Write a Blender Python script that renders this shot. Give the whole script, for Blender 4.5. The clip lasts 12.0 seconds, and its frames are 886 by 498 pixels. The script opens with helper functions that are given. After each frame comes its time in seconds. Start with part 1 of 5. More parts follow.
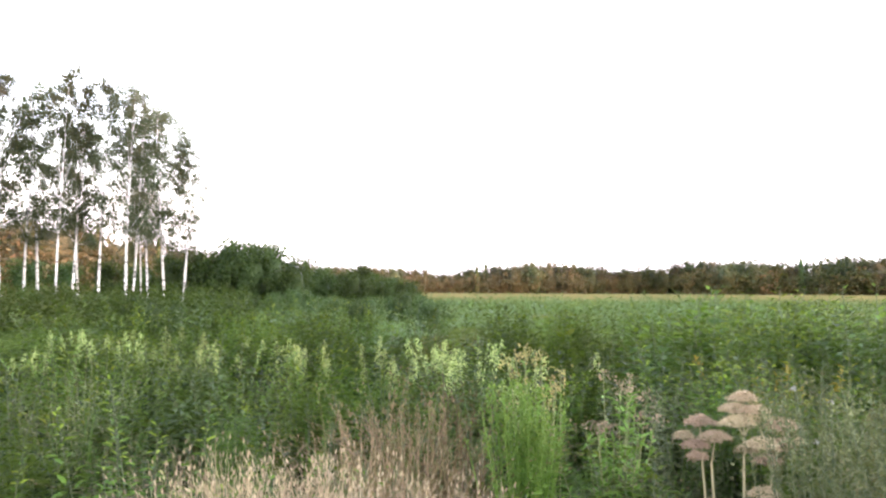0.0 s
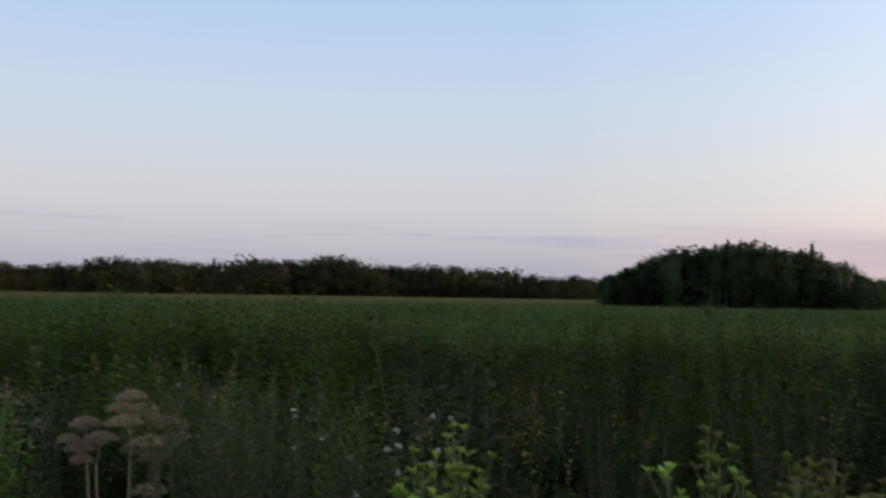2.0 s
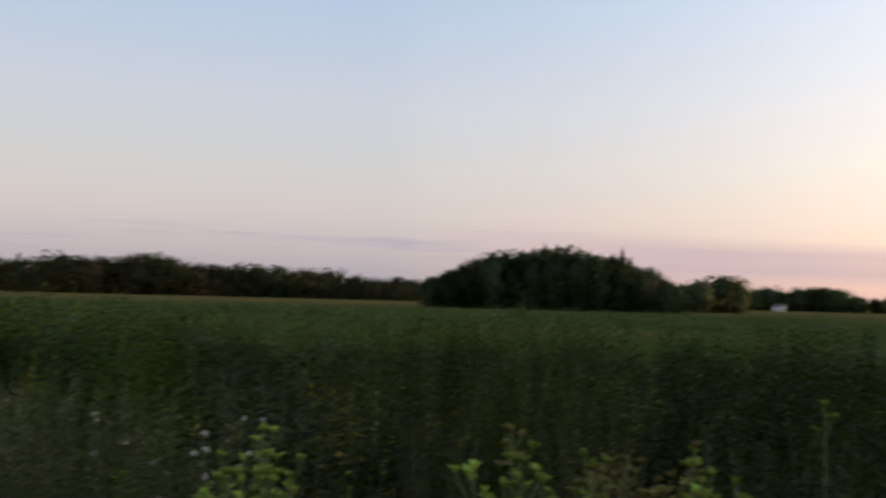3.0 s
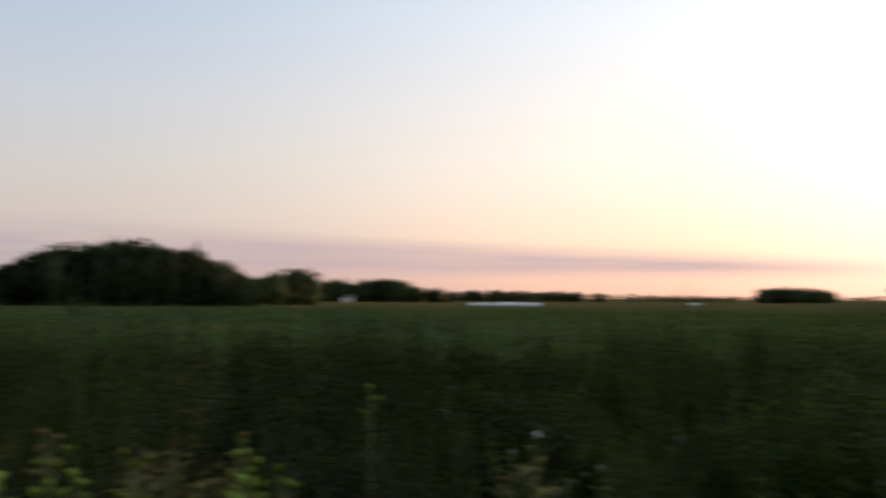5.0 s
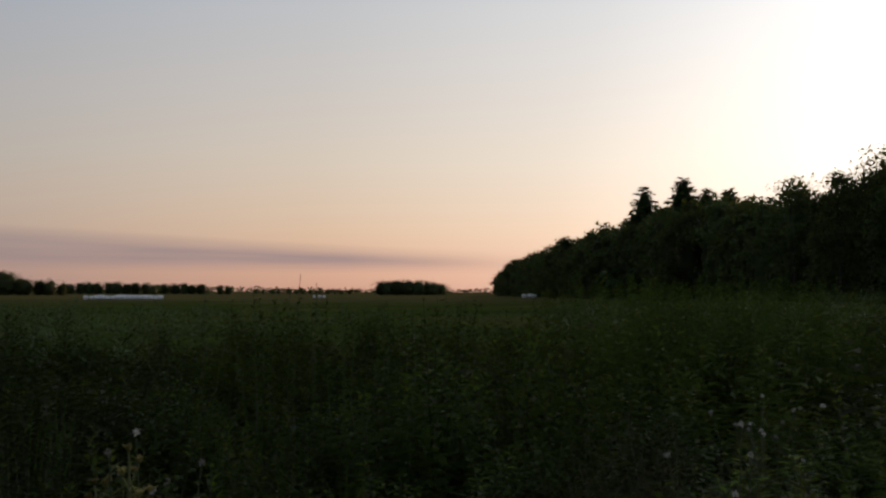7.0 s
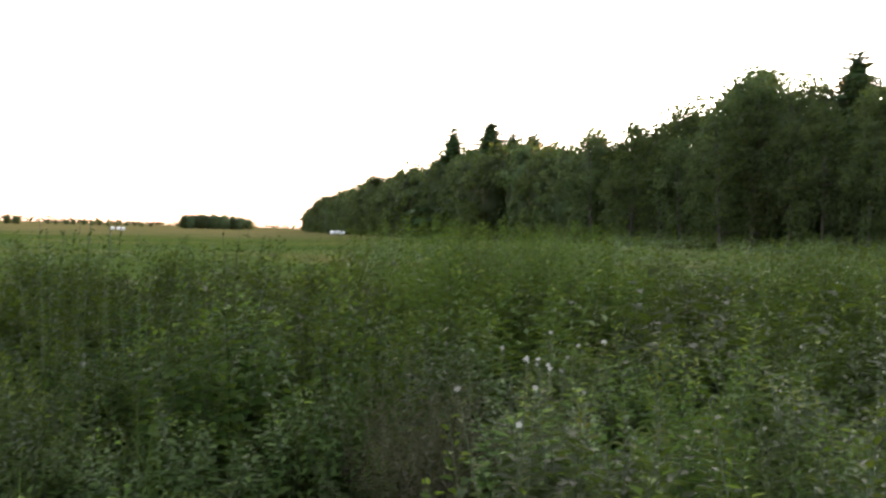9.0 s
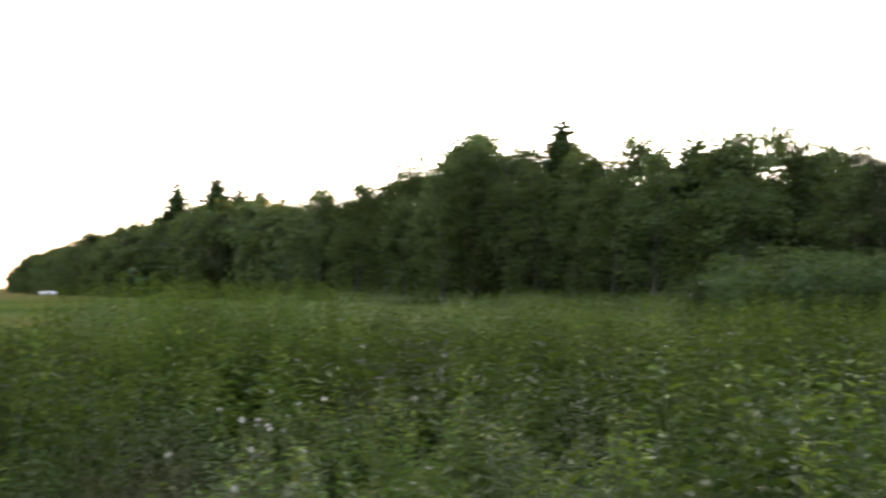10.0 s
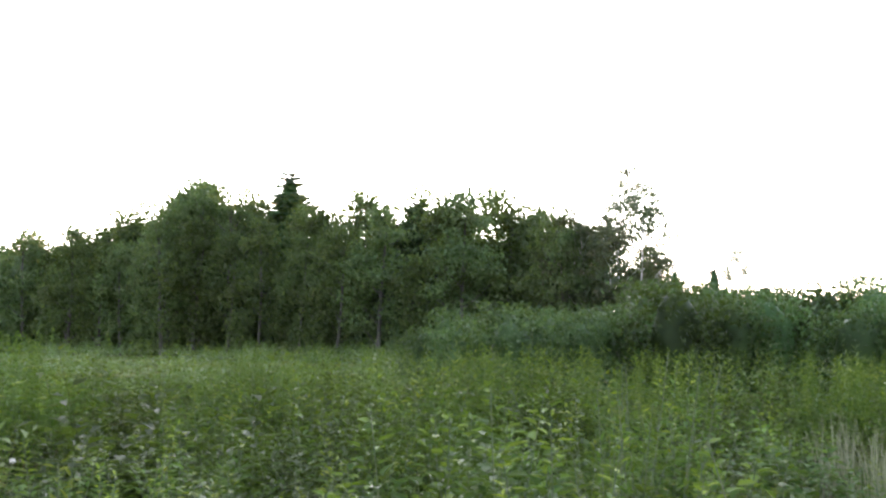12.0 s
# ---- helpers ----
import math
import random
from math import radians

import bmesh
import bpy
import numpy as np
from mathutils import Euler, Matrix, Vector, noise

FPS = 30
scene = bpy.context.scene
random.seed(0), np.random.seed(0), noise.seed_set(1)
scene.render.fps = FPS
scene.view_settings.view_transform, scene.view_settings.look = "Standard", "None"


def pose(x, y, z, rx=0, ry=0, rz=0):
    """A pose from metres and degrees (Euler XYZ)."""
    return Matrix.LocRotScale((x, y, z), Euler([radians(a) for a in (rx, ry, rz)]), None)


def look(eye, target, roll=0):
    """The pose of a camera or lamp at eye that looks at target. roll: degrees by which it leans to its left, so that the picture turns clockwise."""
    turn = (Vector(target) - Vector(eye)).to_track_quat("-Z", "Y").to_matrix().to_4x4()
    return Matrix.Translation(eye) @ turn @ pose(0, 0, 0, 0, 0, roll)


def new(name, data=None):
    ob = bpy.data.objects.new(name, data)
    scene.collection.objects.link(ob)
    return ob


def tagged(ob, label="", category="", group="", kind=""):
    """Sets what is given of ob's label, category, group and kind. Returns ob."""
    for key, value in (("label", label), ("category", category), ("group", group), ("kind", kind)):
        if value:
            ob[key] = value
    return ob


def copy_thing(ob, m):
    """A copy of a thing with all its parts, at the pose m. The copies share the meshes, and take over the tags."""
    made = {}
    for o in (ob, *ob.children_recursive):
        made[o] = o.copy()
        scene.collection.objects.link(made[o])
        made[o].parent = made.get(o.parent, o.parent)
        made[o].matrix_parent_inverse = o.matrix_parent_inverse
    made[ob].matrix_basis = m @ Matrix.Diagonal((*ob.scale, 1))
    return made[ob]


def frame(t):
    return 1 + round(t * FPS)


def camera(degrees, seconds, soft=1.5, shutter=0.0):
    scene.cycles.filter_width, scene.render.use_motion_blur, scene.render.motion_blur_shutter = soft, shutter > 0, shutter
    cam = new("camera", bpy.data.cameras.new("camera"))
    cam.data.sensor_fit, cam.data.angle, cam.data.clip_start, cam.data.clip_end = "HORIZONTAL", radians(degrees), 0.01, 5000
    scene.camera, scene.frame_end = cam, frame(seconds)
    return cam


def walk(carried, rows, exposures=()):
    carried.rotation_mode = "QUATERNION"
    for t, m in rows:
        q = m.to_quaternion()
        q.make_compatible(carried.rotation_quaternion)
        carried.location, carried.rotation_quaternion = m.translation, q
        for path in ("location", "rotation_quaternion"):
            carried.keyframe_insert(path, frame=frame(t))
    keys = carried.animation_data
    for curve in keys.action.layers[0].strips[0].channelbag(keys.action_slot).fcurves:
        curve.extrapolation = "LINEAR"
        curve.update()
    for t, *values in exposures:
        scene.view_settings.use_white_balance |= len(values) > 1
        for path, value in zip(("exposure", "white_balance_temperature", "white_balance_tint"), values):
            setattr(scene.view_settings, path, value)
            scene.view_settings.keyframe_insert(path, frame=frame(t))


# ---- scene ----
cam = camera(49.46, 12.0, soft=2.4, shutter=0.4)
PATH = [
    (0.0, look((0.001, 0.200, 1.650), (0.055, 10.191, 2.059), 0.24)),
    (0.5, look((0.001, 0.200, 1.650), (0.055, 10.187, 2.148), -0.16)),
    (0.8, look((0.002, 0.200, 1.650), (0.080, 10.187, 2.145), -0.10)),
    (1.0, look((0.006, 0.200, 1.650), (0.281, 10.184, 2.145), -0.03)),
    (1.2, look((0.014, 0.200, 1.650), (0.711, 10.161, 2.173), 0.20)),
    (1.5, look((0.050, 0.194, 1.650), (2.563, 9.856, 2.225), 0.58)),
    (1.8, look((0.095, 0.176, 1.650), (4.844, 8.962, 2.163), 0.71)),
    (2.0, look((0.112, 0.166, 1.650), (5.713, 8.438, 2.104), 0.87)),
    (2.5, look((0.117, 0.162, 1.650), (5.980, 8.255, 2.009), 0.68)),
    (3.0, look((0.140, 0.143, 1.650), (7.145, 7.262, 2.150), 1.45)),
    (3.2, look((0.151, 0.132, 1.650), (7.667, 6.704, 2.209), 1.10)),
    (4.8, look((0.175, 0.098, 1.650), (8.891, 4.968, 2.182), 0.35)),
    (5.0, look((0.187, 0.070, 1.650), (9.539, 3.573, 2.152), 0.40)),
    (5.5, look((0.196, 0.038, 1.650), (10.006, 1.910, 2.173), 0.71)),
    (6.0, look((0.198, 0.029, 1.650), (10.083, 1.476, 2.083), 0.33)),
    (6.5, look((0.200, -0.002, 1.650), (10.187, -0.111, 2.151), 0.61)),
    (7.0, look((0.200, -0.005, 1.650), (10.187, -0.262, 2.096), 0.31)),
    (7.2, look((0.200, -0.006, 1.650), (10.185, -0.299, 2.106), 0.24)),
    (8.8, look((0.195, -0.043, 1.650), (9.959, -2.179, 1.308), 1.59)),
    (9.0, look((0.195, -0.045, 1.650), (9.943, -2.272, 1.477), 1.68)),
    (9.5, look((0.189, -0.065, 1.650), (9.648, -3.298, 1.910), 1.45)),
    (10.0, look((0.175, -0.096, 1.650), (8.925, -4.913, 2.135), 0.91)),
    (10.5, look((0.158, -0.123, 1.650), (8.028, -6.267, 2.204), 1.11)),
    (11.0, look((0.151, -0.132, 1.650), (7.667, -6.698, 2.270), 0.80)),
    (11.5, look((0.142, -0.141, 1.650), (7.210, -7.180, 2.360), 0.87)),
    (12.0, look((0.141, -0.141, 1.650), (7.176, -7.168, 2.722), 0.97)),
]
walk(cam, PATH, exposures=[
    (0.0, 3.12, 6300, 14), (0.5, 1.95, 6000, 14), (1.0, 0.5, 5600, 15), (1.5, 0.2, 5580, 9), (2.0, 0.05, 5800, 7), (2.5, 0.1, 6300, 9), (3.0, 0.0, 6400, 10),
    (5.0, -0.1, 6450, 10), (5.5, -0.55, 6500, 10), (6.0, -0.85, 6400, 10), (7.0, -1.0, 6500, 10), (7.5, -0.6, 6500, 10), (8.8, 1.95, 6700, 11), (9.0, 2.05, 6700, 10), (9.5, 2.2, 6700, 10),
    (10.0, 2.1, 6800, 10), (10.5, 2.2, 6750, 10), (11.0, 2.66, 6400, 10), (11.5, 2.78, 6200, 10), (12.0, 2.82, 6100, 10)])

# ---- world and sun ----
SUN_AZ, SUN_EL = 129.0, 2.5          # degrees clockwise from +y, degrees up
SKY = 1.0
world = bpy.data.worlds.new("evening_sky")
scene.world = world
world.use_nodes = True
wt = world.node_tree
wt.nodes.clear()
sky = wt.nodes.new("ShaderNodeTexSky")
sky.sky_type = "NISHITA"
sky.sun_disc = False
sky.sun_elevation, sky.sun_rotation = radians(SUN_EL), radians(SUN_AZ)
sky.air_density, sky.dust_density, sky.ozone_density = 1.0, 0.6, 4.0

def sky_math(op, a, b=None, clamp=False):
    n = wt.nodes.new("ShaderNodeMath")
    n.operation, n.use_clamp = op, clamp
    for sock, v in zip(n.inputs, (a, b)):
        if isinstance(v, (int, float)):
            sock.default_value = v
        elif v is not None:
            wt.links.new(v, sock)
    return n.outputs[0]


def sky_ramp(fac, stops, blend="LINEAR"):
    r = wt.nodes.new("ShaderNodeValToRGB")
    r.color_ramp.interpolation = blend
    e = r.color_ramp.elements
    while len(e) < len(stops):
        e.new(0.5)
    for k, (p, c) in zip(e, stops):
        k.position, k.color = p, (*c, 1)
    wt.links.new(fac, r.inputs[0])
    return r.outputs[0]


def sky_mix(fac, a, b, mode="MIX"):
    m = wt.nodes.new("ShaderNodeMix")
    m.data_type, m.blend_type = "RGBA", mode
    for sock, v in ((m.inputs[0], fac), (m.inputs[6], a), (m.inputs[7], b)):
        if isinstance(v, (int, float)):
            sock.default_value = v
        elif isinstance(v, tuple):
            sock.default_value = (*v, 1)
        else:
            wt.links.new(v, sock)
    return m.outputs[2]


sky_tc = wt.nodes.new("ShaderNodeTexCoord")
sky_xyz = wt.nodes.new("ShaderNodeSeparateXYZ")
wt.links.new(sky_tc.outputs["Generated"], sky_xyz.inputs[0])
height = sky_math("SQRT", sky_math("MAXIMUM", sky_xyz.outputs[2], 0.0))
sky_dot = wt.nodes.new("ShaderNodeVectorMath")
sky_dot.operation = "DOT_PRODUCT"
sky_dot.inputs[1].default_value = (math.sin(radians(SUN_AZ)), math.cos(radians(SUN_AZ)), 0.04)
wt.links.new(sky_tc.outputs["Generated"], sky_dot.inputs[0])
near_sun = sky_dot.outputs["Value"]
# dusk colours by height: away from the sun, and on the sun's side
away = sky_ramp(height, [(0.05, (0.45, 0.415, 0.45)), (0.16, (0.51, 0.45, 0.475)), (0.23, (0.63, 0.545, 0.54)), (0.295, (0.72, 0.64, 0.60)), (0.36, (0.71, 0.685, 0.66)), (0.44, (0.665, 0.695, 0.75)), (0.54, (0.53, 0.645, 0.80)), (0.70, (0.40, 0.46, 0.56)), (1.0, (0.22, 0.25, 0.32))])
toward = sky_ramp(height, [(0.05, (0.80, 0.37, 0.20)), (0.16, (0.90, 0.46, 0.25)), (0.25, (0.92, 0.605, 0.36)), (0.37, (0.84, 0.69, 0.525)), (0.53, (0.68, 0.66, 0.635)), (0.72, (0.38, 0.40, 0.43)), (1.0, (0.13, 0.15, 0.19))])
toward = sky_mix(1.0, toward, (1.9, 1.9, 1.9), "MULTIPLY")
side = sky_ramp(near_sun, [(0.08, (0, 0, 0)), (0.44, (0.23, 0.23, 0.23)), (0.84, (1, 1, 1))], "B_SPLINE")
sky_color = sky_mix(side, away, toward)
glow = sky_ramp(near_sun, [(0.3, (0, 0, 0)), (0.70, (0.028, 0.03, 0.034)), (0.86, (0.11, 0.115, 0.12)), (0.95, (0.34, 0.33, 0.325)), (1.0, (0.9, 0.84, 0.76))], "B_SPLINE")
sky_color = sky_mix(1.0, sky_color, sky_mix(1.0, glow, (3.0, 3.0, 3.0), "MULTIPLY"), "ADD")
# low bank of thin evening cloud
bearing = sky_math("ARCTAN2", sky_xyz.outputs[0], sky_xyz.outputs[1])
cloud_at = wt.nodes.new("ShaderNodeCombineXYZ")
wt.links.new(sky_math("MULTIPLY", bearing, 5.0), cloud_at.inputs[0])
wt.links.new(sky_math("MULTIPLY", sky_xyz.outputs[2], 90.0), cloud_at.inputs[1])
cloud_noise = wt.nodes.new("ShaderNodeTexNoise")
cloud_noise.inputs["Scale"].default_value, cloud_noise.inputs["Detail"].default_value = 0.9, 5
wt.links.new(cloud_at.outputs[0], cloud_noise.inputs["Vector"])
bank_top = sky_math("SUBTRACT", 0.112, sky_math("MULTIPLY", bearing, 0.042))
bank = sky_math("MULTIPLY", sky_math("SUBTRACT", bank_top, sky_xyz.outputs[2]), 65.0, True)
bank = sky_math("MULTIPLY", bank, sky_math("MULTIPLY", sky_math("SUBTRACT", sky_xyz.outputs[2], 0.018), 70.0, True))
bank = sky_math("MULTIPLY", bank, sky_math("MULTIPLY", sky_math("SUBTRACT", bearing, 0.75), 4.0, True))
bank = sky_math("MULTIPLY", bank, sky_math("MULTIPLY", sky_math("SUBTRACT", 1.75, bearing), 4.0, True))
bank = sky_math("MULTIPLY", bank, sky_math("ADD", 0.30, sky_math("MULTIPLY", cloud_noise.outputs[0], 0.85)))
sky_color = sky_mix(bank, sky_color, (0.66, 0.50, 0.52))
wisps = sky_ramp(cloud_noise.outputs[0], [(0.54, (0, 0, 0)), (0.68, (0.7, 0.7, 0.7))])
wisps_low = sky_math("MULTIPLY", sky_math("SUBTRACT", 0.078, sky_xyz.outputs[2]), 60.0, True)
wisps_low = sky_math("MULTIPLY", wisps_low, sky_math("MULTIPLY", sky_math("SUBTRACT", sky_xyz.outputs[2], 0.03), 60.0, True))
wisps_low = sky_math("MULTIPLY", wisps_low, sky_math("MULTIPLY", sky_math("SUBTRACT", 0.95, bearing), 5.0, True))
sky_color = sky_mix(sky_math("MULTIPLY", wisps, wisps_low), sky_color, (0.50, 0.44, 0.52))
# the computed sky gives the last part of the tone
faint = sky_mix(1.0, sky.outputs[0], (0.10, 0.10, 0.13), "MULTIPLY")
sky_color = sky_mix(0.08, sky_color, faint)
bg = wt.nodes.new("ShaderNodeBackground")
bg.inputs["Strength"].default_value = SKY
wout = wt.nodes.new("ShaderNodeOutputWorld")
wt.links.new(sky_color, bg.inputs["Color"])
wt.links.new(bg.outputs[0], wout.inputs["Surface"])

sun_data = bpy.data.lights.new("sun", "SUN")
sun_data.energy, sun_data.angle, sun_data.color = 3.0, radians(0.6), (1.0, 0.48, 0.25)
sun = new("sun", sun_data)
sd = Vector((math.sin(radians(SUN_AZ)), math.cos(radians(SUN_AZ)), math.tan(radians(SUN_EL))))
sun.matrix_basis = look(sd * 100, (0, 0, 0))

# ---- materials ----


def node_mat(name):
    m = bpy.data.materials.new(name)
    m.use_nodes = True
    m.node_tree.nodes.clear()
    return m, m.node_tree.nodes, m.node_tree.links


def ramp(nodes, stops):
    r = nodes.new("ShaderNodeValToRGB")
    e = r.color_ramp.elements
    while len(e) < len(stops):
        e.new(0.5)
    for k, (p, c) in zip(e, stops):
        k.position, k.color = p, (*c, 1)
    return r


def mix_color(nodes, links, fac, a, b, mode="MIX"):
    m = nodes.new("ShaderNodeMix")
    m.data_type, m.blend_type = "RGBA", mode
    for sock, v in ((m.inputs[0], fac), (m.inputs[6], a), (m.inputs[7], b)):
        if isinstance(v, (int, float)):
            sock.default_value = v
        elif isinstance(v, tuple):
            sock.default_value = (*v, 1)
        else:
            links.new(v, sock)
    return m.outputs[2]


def leaf_mat(name, dark, mid, light, patch=None, patch_amount=0.5, scale=0.5, gloss=0.5, through_light=0.3, mottle=0.45, mottle_scale=0.8, shine=0.07, vary=(0.5, 1.55)):
    """Foliage: each leaf has its own tone, patches of another tone drift over the whole."""
    m, nodes, links = node_mat(name)
    geo = nodes.new("ShaderNodeNewGeometry")
    tc = nodes.new("ShaderNodeTexCoord")
    dark = tuple(0.45 * a + 0.55 * b for a, b in zip(dark, mid))
    light = tuple(0.4 * a + 0.6 * b for a, b in zip(light, mid))
    tone = ramp(nodes, [(0.0, dark), (0.55, mid), (1.0, light)])
    links.new(geo.outputs["Random Per Island"], tone.inputs[0])
    col = tone.outputs[0]
    info = nodes.new("ShaderNodeObjectInfo")
    hsv = nodes.new("ShaderNodeHueSaturation")
    mr = nodes.new("ShaderNodeMapRange")
    mr.inputs[3].default_value, mr.inputs[4].default_value = vary
    links.new(info.outputs["Random"], mr.inputs[0])
    drift = nodes.new("ShaderNodeTexNoise")
    drift.inputs["Scale"].default_value, drift.inputs["Detail"].default_value = mottle_scale, 3
    links.new(tc.outputs["Object"], drift.inputs["Vector"])
    dr = nodes.new("ShaderNodeMapRange")
    dr.inputs[1].default_value, dr.inputs[2].default_value = 0.3, 0.7
    dr.inputs[3].default_value, dr.inputs[4].default_value = 1 - mottle, 1 + mottle
    links.new(drift.outputs[0], dr.inputs[0])
    hue = nodes.new("ShaderNodeTexNoise")
    hue.inputs["Scale"].default_value, hue.inputs["Detail"].default_value = 0.45, 2
    links.new(tc.outputs["Object"], hue.inputs["Vector"])
    turn = nodes.new("ShaderNodeMath")
    turn.operation = "ADD"
    links.new(hue.outputs[0], turn.inputs[0])
    links.new(info.outputs["Random"], turn.inputs[1])
    hr = nodes.new("ShaderNodeMapRange")
    hr.inputs[1].default_value, hr.inputs[2].default_value = 0.4, 1.6
    hr.inputs[3].default_value, hr.inputs[4].default_value = 0.478, 0.525
    links.new(turn.outputs[0], hr.inputs[0])
    links.new(hr.outputs[0], hsv.inputs["Hue"])
    both = nodes.new("ShaderNodeMath")
    both.operation = "MULTIPLY"
    links.new(mr.outputs[0], both.inputs[0])
    links.new(dr.outputs[0], both.inputs[1])
    links.new(both.outputs[0], hsv.inputs["Value"])
    if patch:
        nz = nodes.new("ShaderNodeTexNoise")
        nz.inputs["Scale"].default_value, nz.inputs["Detail"].default_value = scale, 4
        links.new(tc.outputs["Object"], nz.inputs["Vector"])
        pr = ramp(nodes, [(0.48, (0, 0, 0)), (0.66, (patch_amount,) * 3)])
        links.new(nz.outputs[0], pr.inputs[0])
        col = mix_color(nodes, links, pr.outputs[0], col, patch)
    links.new(col, hsv.inputs["Color"])
    col = hsv.outputs[0]
    p = nodes.new("ShaderNodeBsdfPrincipled")
    p.inputs["Roughness"].default_value = gloss
    p.inputs["Specular IOR Level"].default_value = shine
    links.new(col, p.inputs["Base Color"])
    t = nodes.new("ShaderNodeBsdfTranslucent")
    warm = mix_color(nodes, links, 0.5, col, (0.12, 0.17, 0.02))
    links.new(warm, t.inputs["Color"])
    mx = nodes.new("ShaderNodeMixShader")
    mx.inputs[0].default_value = through_light
    out = nodes.new("ShaderNodeOutputMaterial")
    links.new(p.outputs[0], mx.inputs[1])
    links.new(t.outputs[0], mx.inputs[2])
    links.new(mx.outputs[0], out.inputs["Surface"])
    return m


def rough_mat(name, a, b, scale=8.0, rough=0.8, stretch=(1, 1, 1), bump=0.3, lo=0.35, hi=0.65):
    """Two tones blended by noise, with fine relief."""
    m, nodes, links = node_mat(name)
    tc, mp = nodes.new("ShaderNodeTexCoord"), nodes.new("ShaderNodeMapping")
    mp.inputs["Scale"].default_value = stretch
    links.new(tc.outputs["Object"], mp.inputs["Vector"])
    nz = nodes.new("ShaderNodeTexNoise")
    nz.inputs["Scale"].default_value, nz.inputs["Detail"].default_value = scale, 6
    links.new(mp.outputs[0], nz.inputs["Vector"])
    r = ramp(nodes, [(lo, a), (hi, b)])
    links.new(nz.outputs[0], r.inputs[0])
    p = nodes.new("ShaderNodeBsdfPrincipled")
    p.inputs["Roughness"].default_value = rough
    links.new(r.outputs[0], p.inputs["Base Color"])
    bp = nodes.new("ShaderNodeBump")
    bp.inputs["Strength"].default_value = bump
    links.new(nz.outputs[0], bp.inputs["Height"])
    links.new(bp.outputs[0], p.inputs["Normal"])
    out = nodes.new("ShaderNodeOutputMaterial")
    links.new(p.outputs[0], out.inputs["Surface"])
    return m


M_NETTLE = leaf_mat("weed_leaf", (0.0171, 0.0317, 0.0086), (0.0399, 0.0612, 0.0154), (0.0926, 0.1162, 0.0309), (0.0859, 0.0792, 0.0206), 0.5, 0.5, shine=0.05, gloss=0.5, through_light=0.2)
M_RASP = leaf_mat("bramble_leaf", (0.0154, 0.0317, 0.0075), (0.0362, 0.0616, 0.0131), (0.0928, 0.1144, 0.0262), (0.0340, 0.0493, 0.0124), 0.6, 0.7, shine=0.05, gloss=0.5, through_light=0.4)
M_GREY = leaf_mat("grey_weed_leaf", (0.0587, 0.0636, 0.0312), (0.0940, 0.0982, 0.0480), (0.1693, 0.1618, 0.0857), (0.1101, 0.0752, 0.0418), 0.8, 0.9)
M_LIGHT = leaf_mat("light_weed_leaf", (0.0231, 0.0506, 0.0089), (0.0531, 0.0908, 0.0164), (0.1265, 0.1642, 0.0321), (0.0979, 0.0950, 0.0180), 0.5, 0.8, shine=0.05, gloss=0.5, through_light=0.4)
M_FINE = leaf_mat("fine_weed_leaf", (0.0250, 0.0332, 0.0089), (0.0473, 0.0547, 0.0134), (0.0935, 0.0898, 0.0252), (0.0747, 0.0371, 0.0164), 0.8, 0.6, through_light=0.2)
M_GOLD = leaf_mat("goldenrod_leaf", (0.0625, 0.1098, 0.0225), (0.1063, 0.1647, 0.0325), (0.1875, 0.2318, 0.0525), None)
M_PALE = leaf_mat("pale_bract", (0.2080, 0.3000, 0.0480), (0.3250, 0.4250, 0.0780), (0.4680, 0.5250, 0.1440), None)
M_DULLHEAD = leaf_mat("browned_bract", (0.1820, 0.1500, 0.0600), (0.2600, 0.2125, 0.0840), (0.3510, 0.3125, 0.1320), (0.2340, 0.1125, 0.0720), 0.6, 4.0)
M_TIP = leaf_mat("young_leaf", (0.0464, 0.0816, 0.0095), (0.0851, 0.1224, 0.0158), (0.1624, 0.1836, 0.0290), None, shine=0.05, gloss=0.5, through_light=0.4)
M_PALETIP = leaf_mat("young_pale_leaf", (0.0744, 0.1104, 0.0117), (0.1314, 0.1584, 0.0188), (0.2277, 0.2272, 0.0380), None, through_light=0.4)
# the weed leaf again, darkened: shade of dim stretches put into its colour
M_SHADE = leaf_mat("shade_toned_leaf", (0.0079, 0.0128, 0.0036), (0.0140, 0.0216, 0.0059), (0.0340, 0.0400, 0.0119), (0.0260, 0.0176, 0.0071), 0.6, 0.7, shine=0.05, gloss=0.5, through_light=0.2)
M_GOLDTOP = leaf_mat("goldenrod_plume", (0.20, 0.24, 0.068), (0.28, 0.32, 0.11), (0.40, 0.42, 0.19), None)
M_BRIGHT = leaf_mat("bright_grass", (0.075, 0.14, 0.025), (0.115, 0.19, 0.036), (0.19, 0.28, 0.058), None, vary=(0.9, 1.1))
M_TAN = leaf_mat("dry_grass", (0.1750, 0.1220, 0.0850), (0.2500, 0.1806, 0.1250), (0.3625, 0.2806, 0.1938), (0.1500, 0.1586, 0.0688), 0.5, 1.5)
M_RED = leaf_mat("reddish_grass", (0.1063, 0.0620, 0.0430), (0.1648, 0.1000, 0.0676), (0.2338, 0.1551, 0.1025), (0.1063, 0.1200, 0.0513), 0.5, 1.5)
M_FIELD = leaf_mat("field_leaf", (0.0416, 0.0620, 0.0174), (0.0531, 0.0780, 0.0218), (0.0693, 0.0960, 0.0283), (0.0809, 0.0800, 0.0261), 0.6, 0.12)
M_REED = leaf_mat("pale_reed", (0.2080, 0.2080, 0.1352), (0.2912, 0.2912, 0.1976), (0.3744, 0.3744, 0.2704), None)
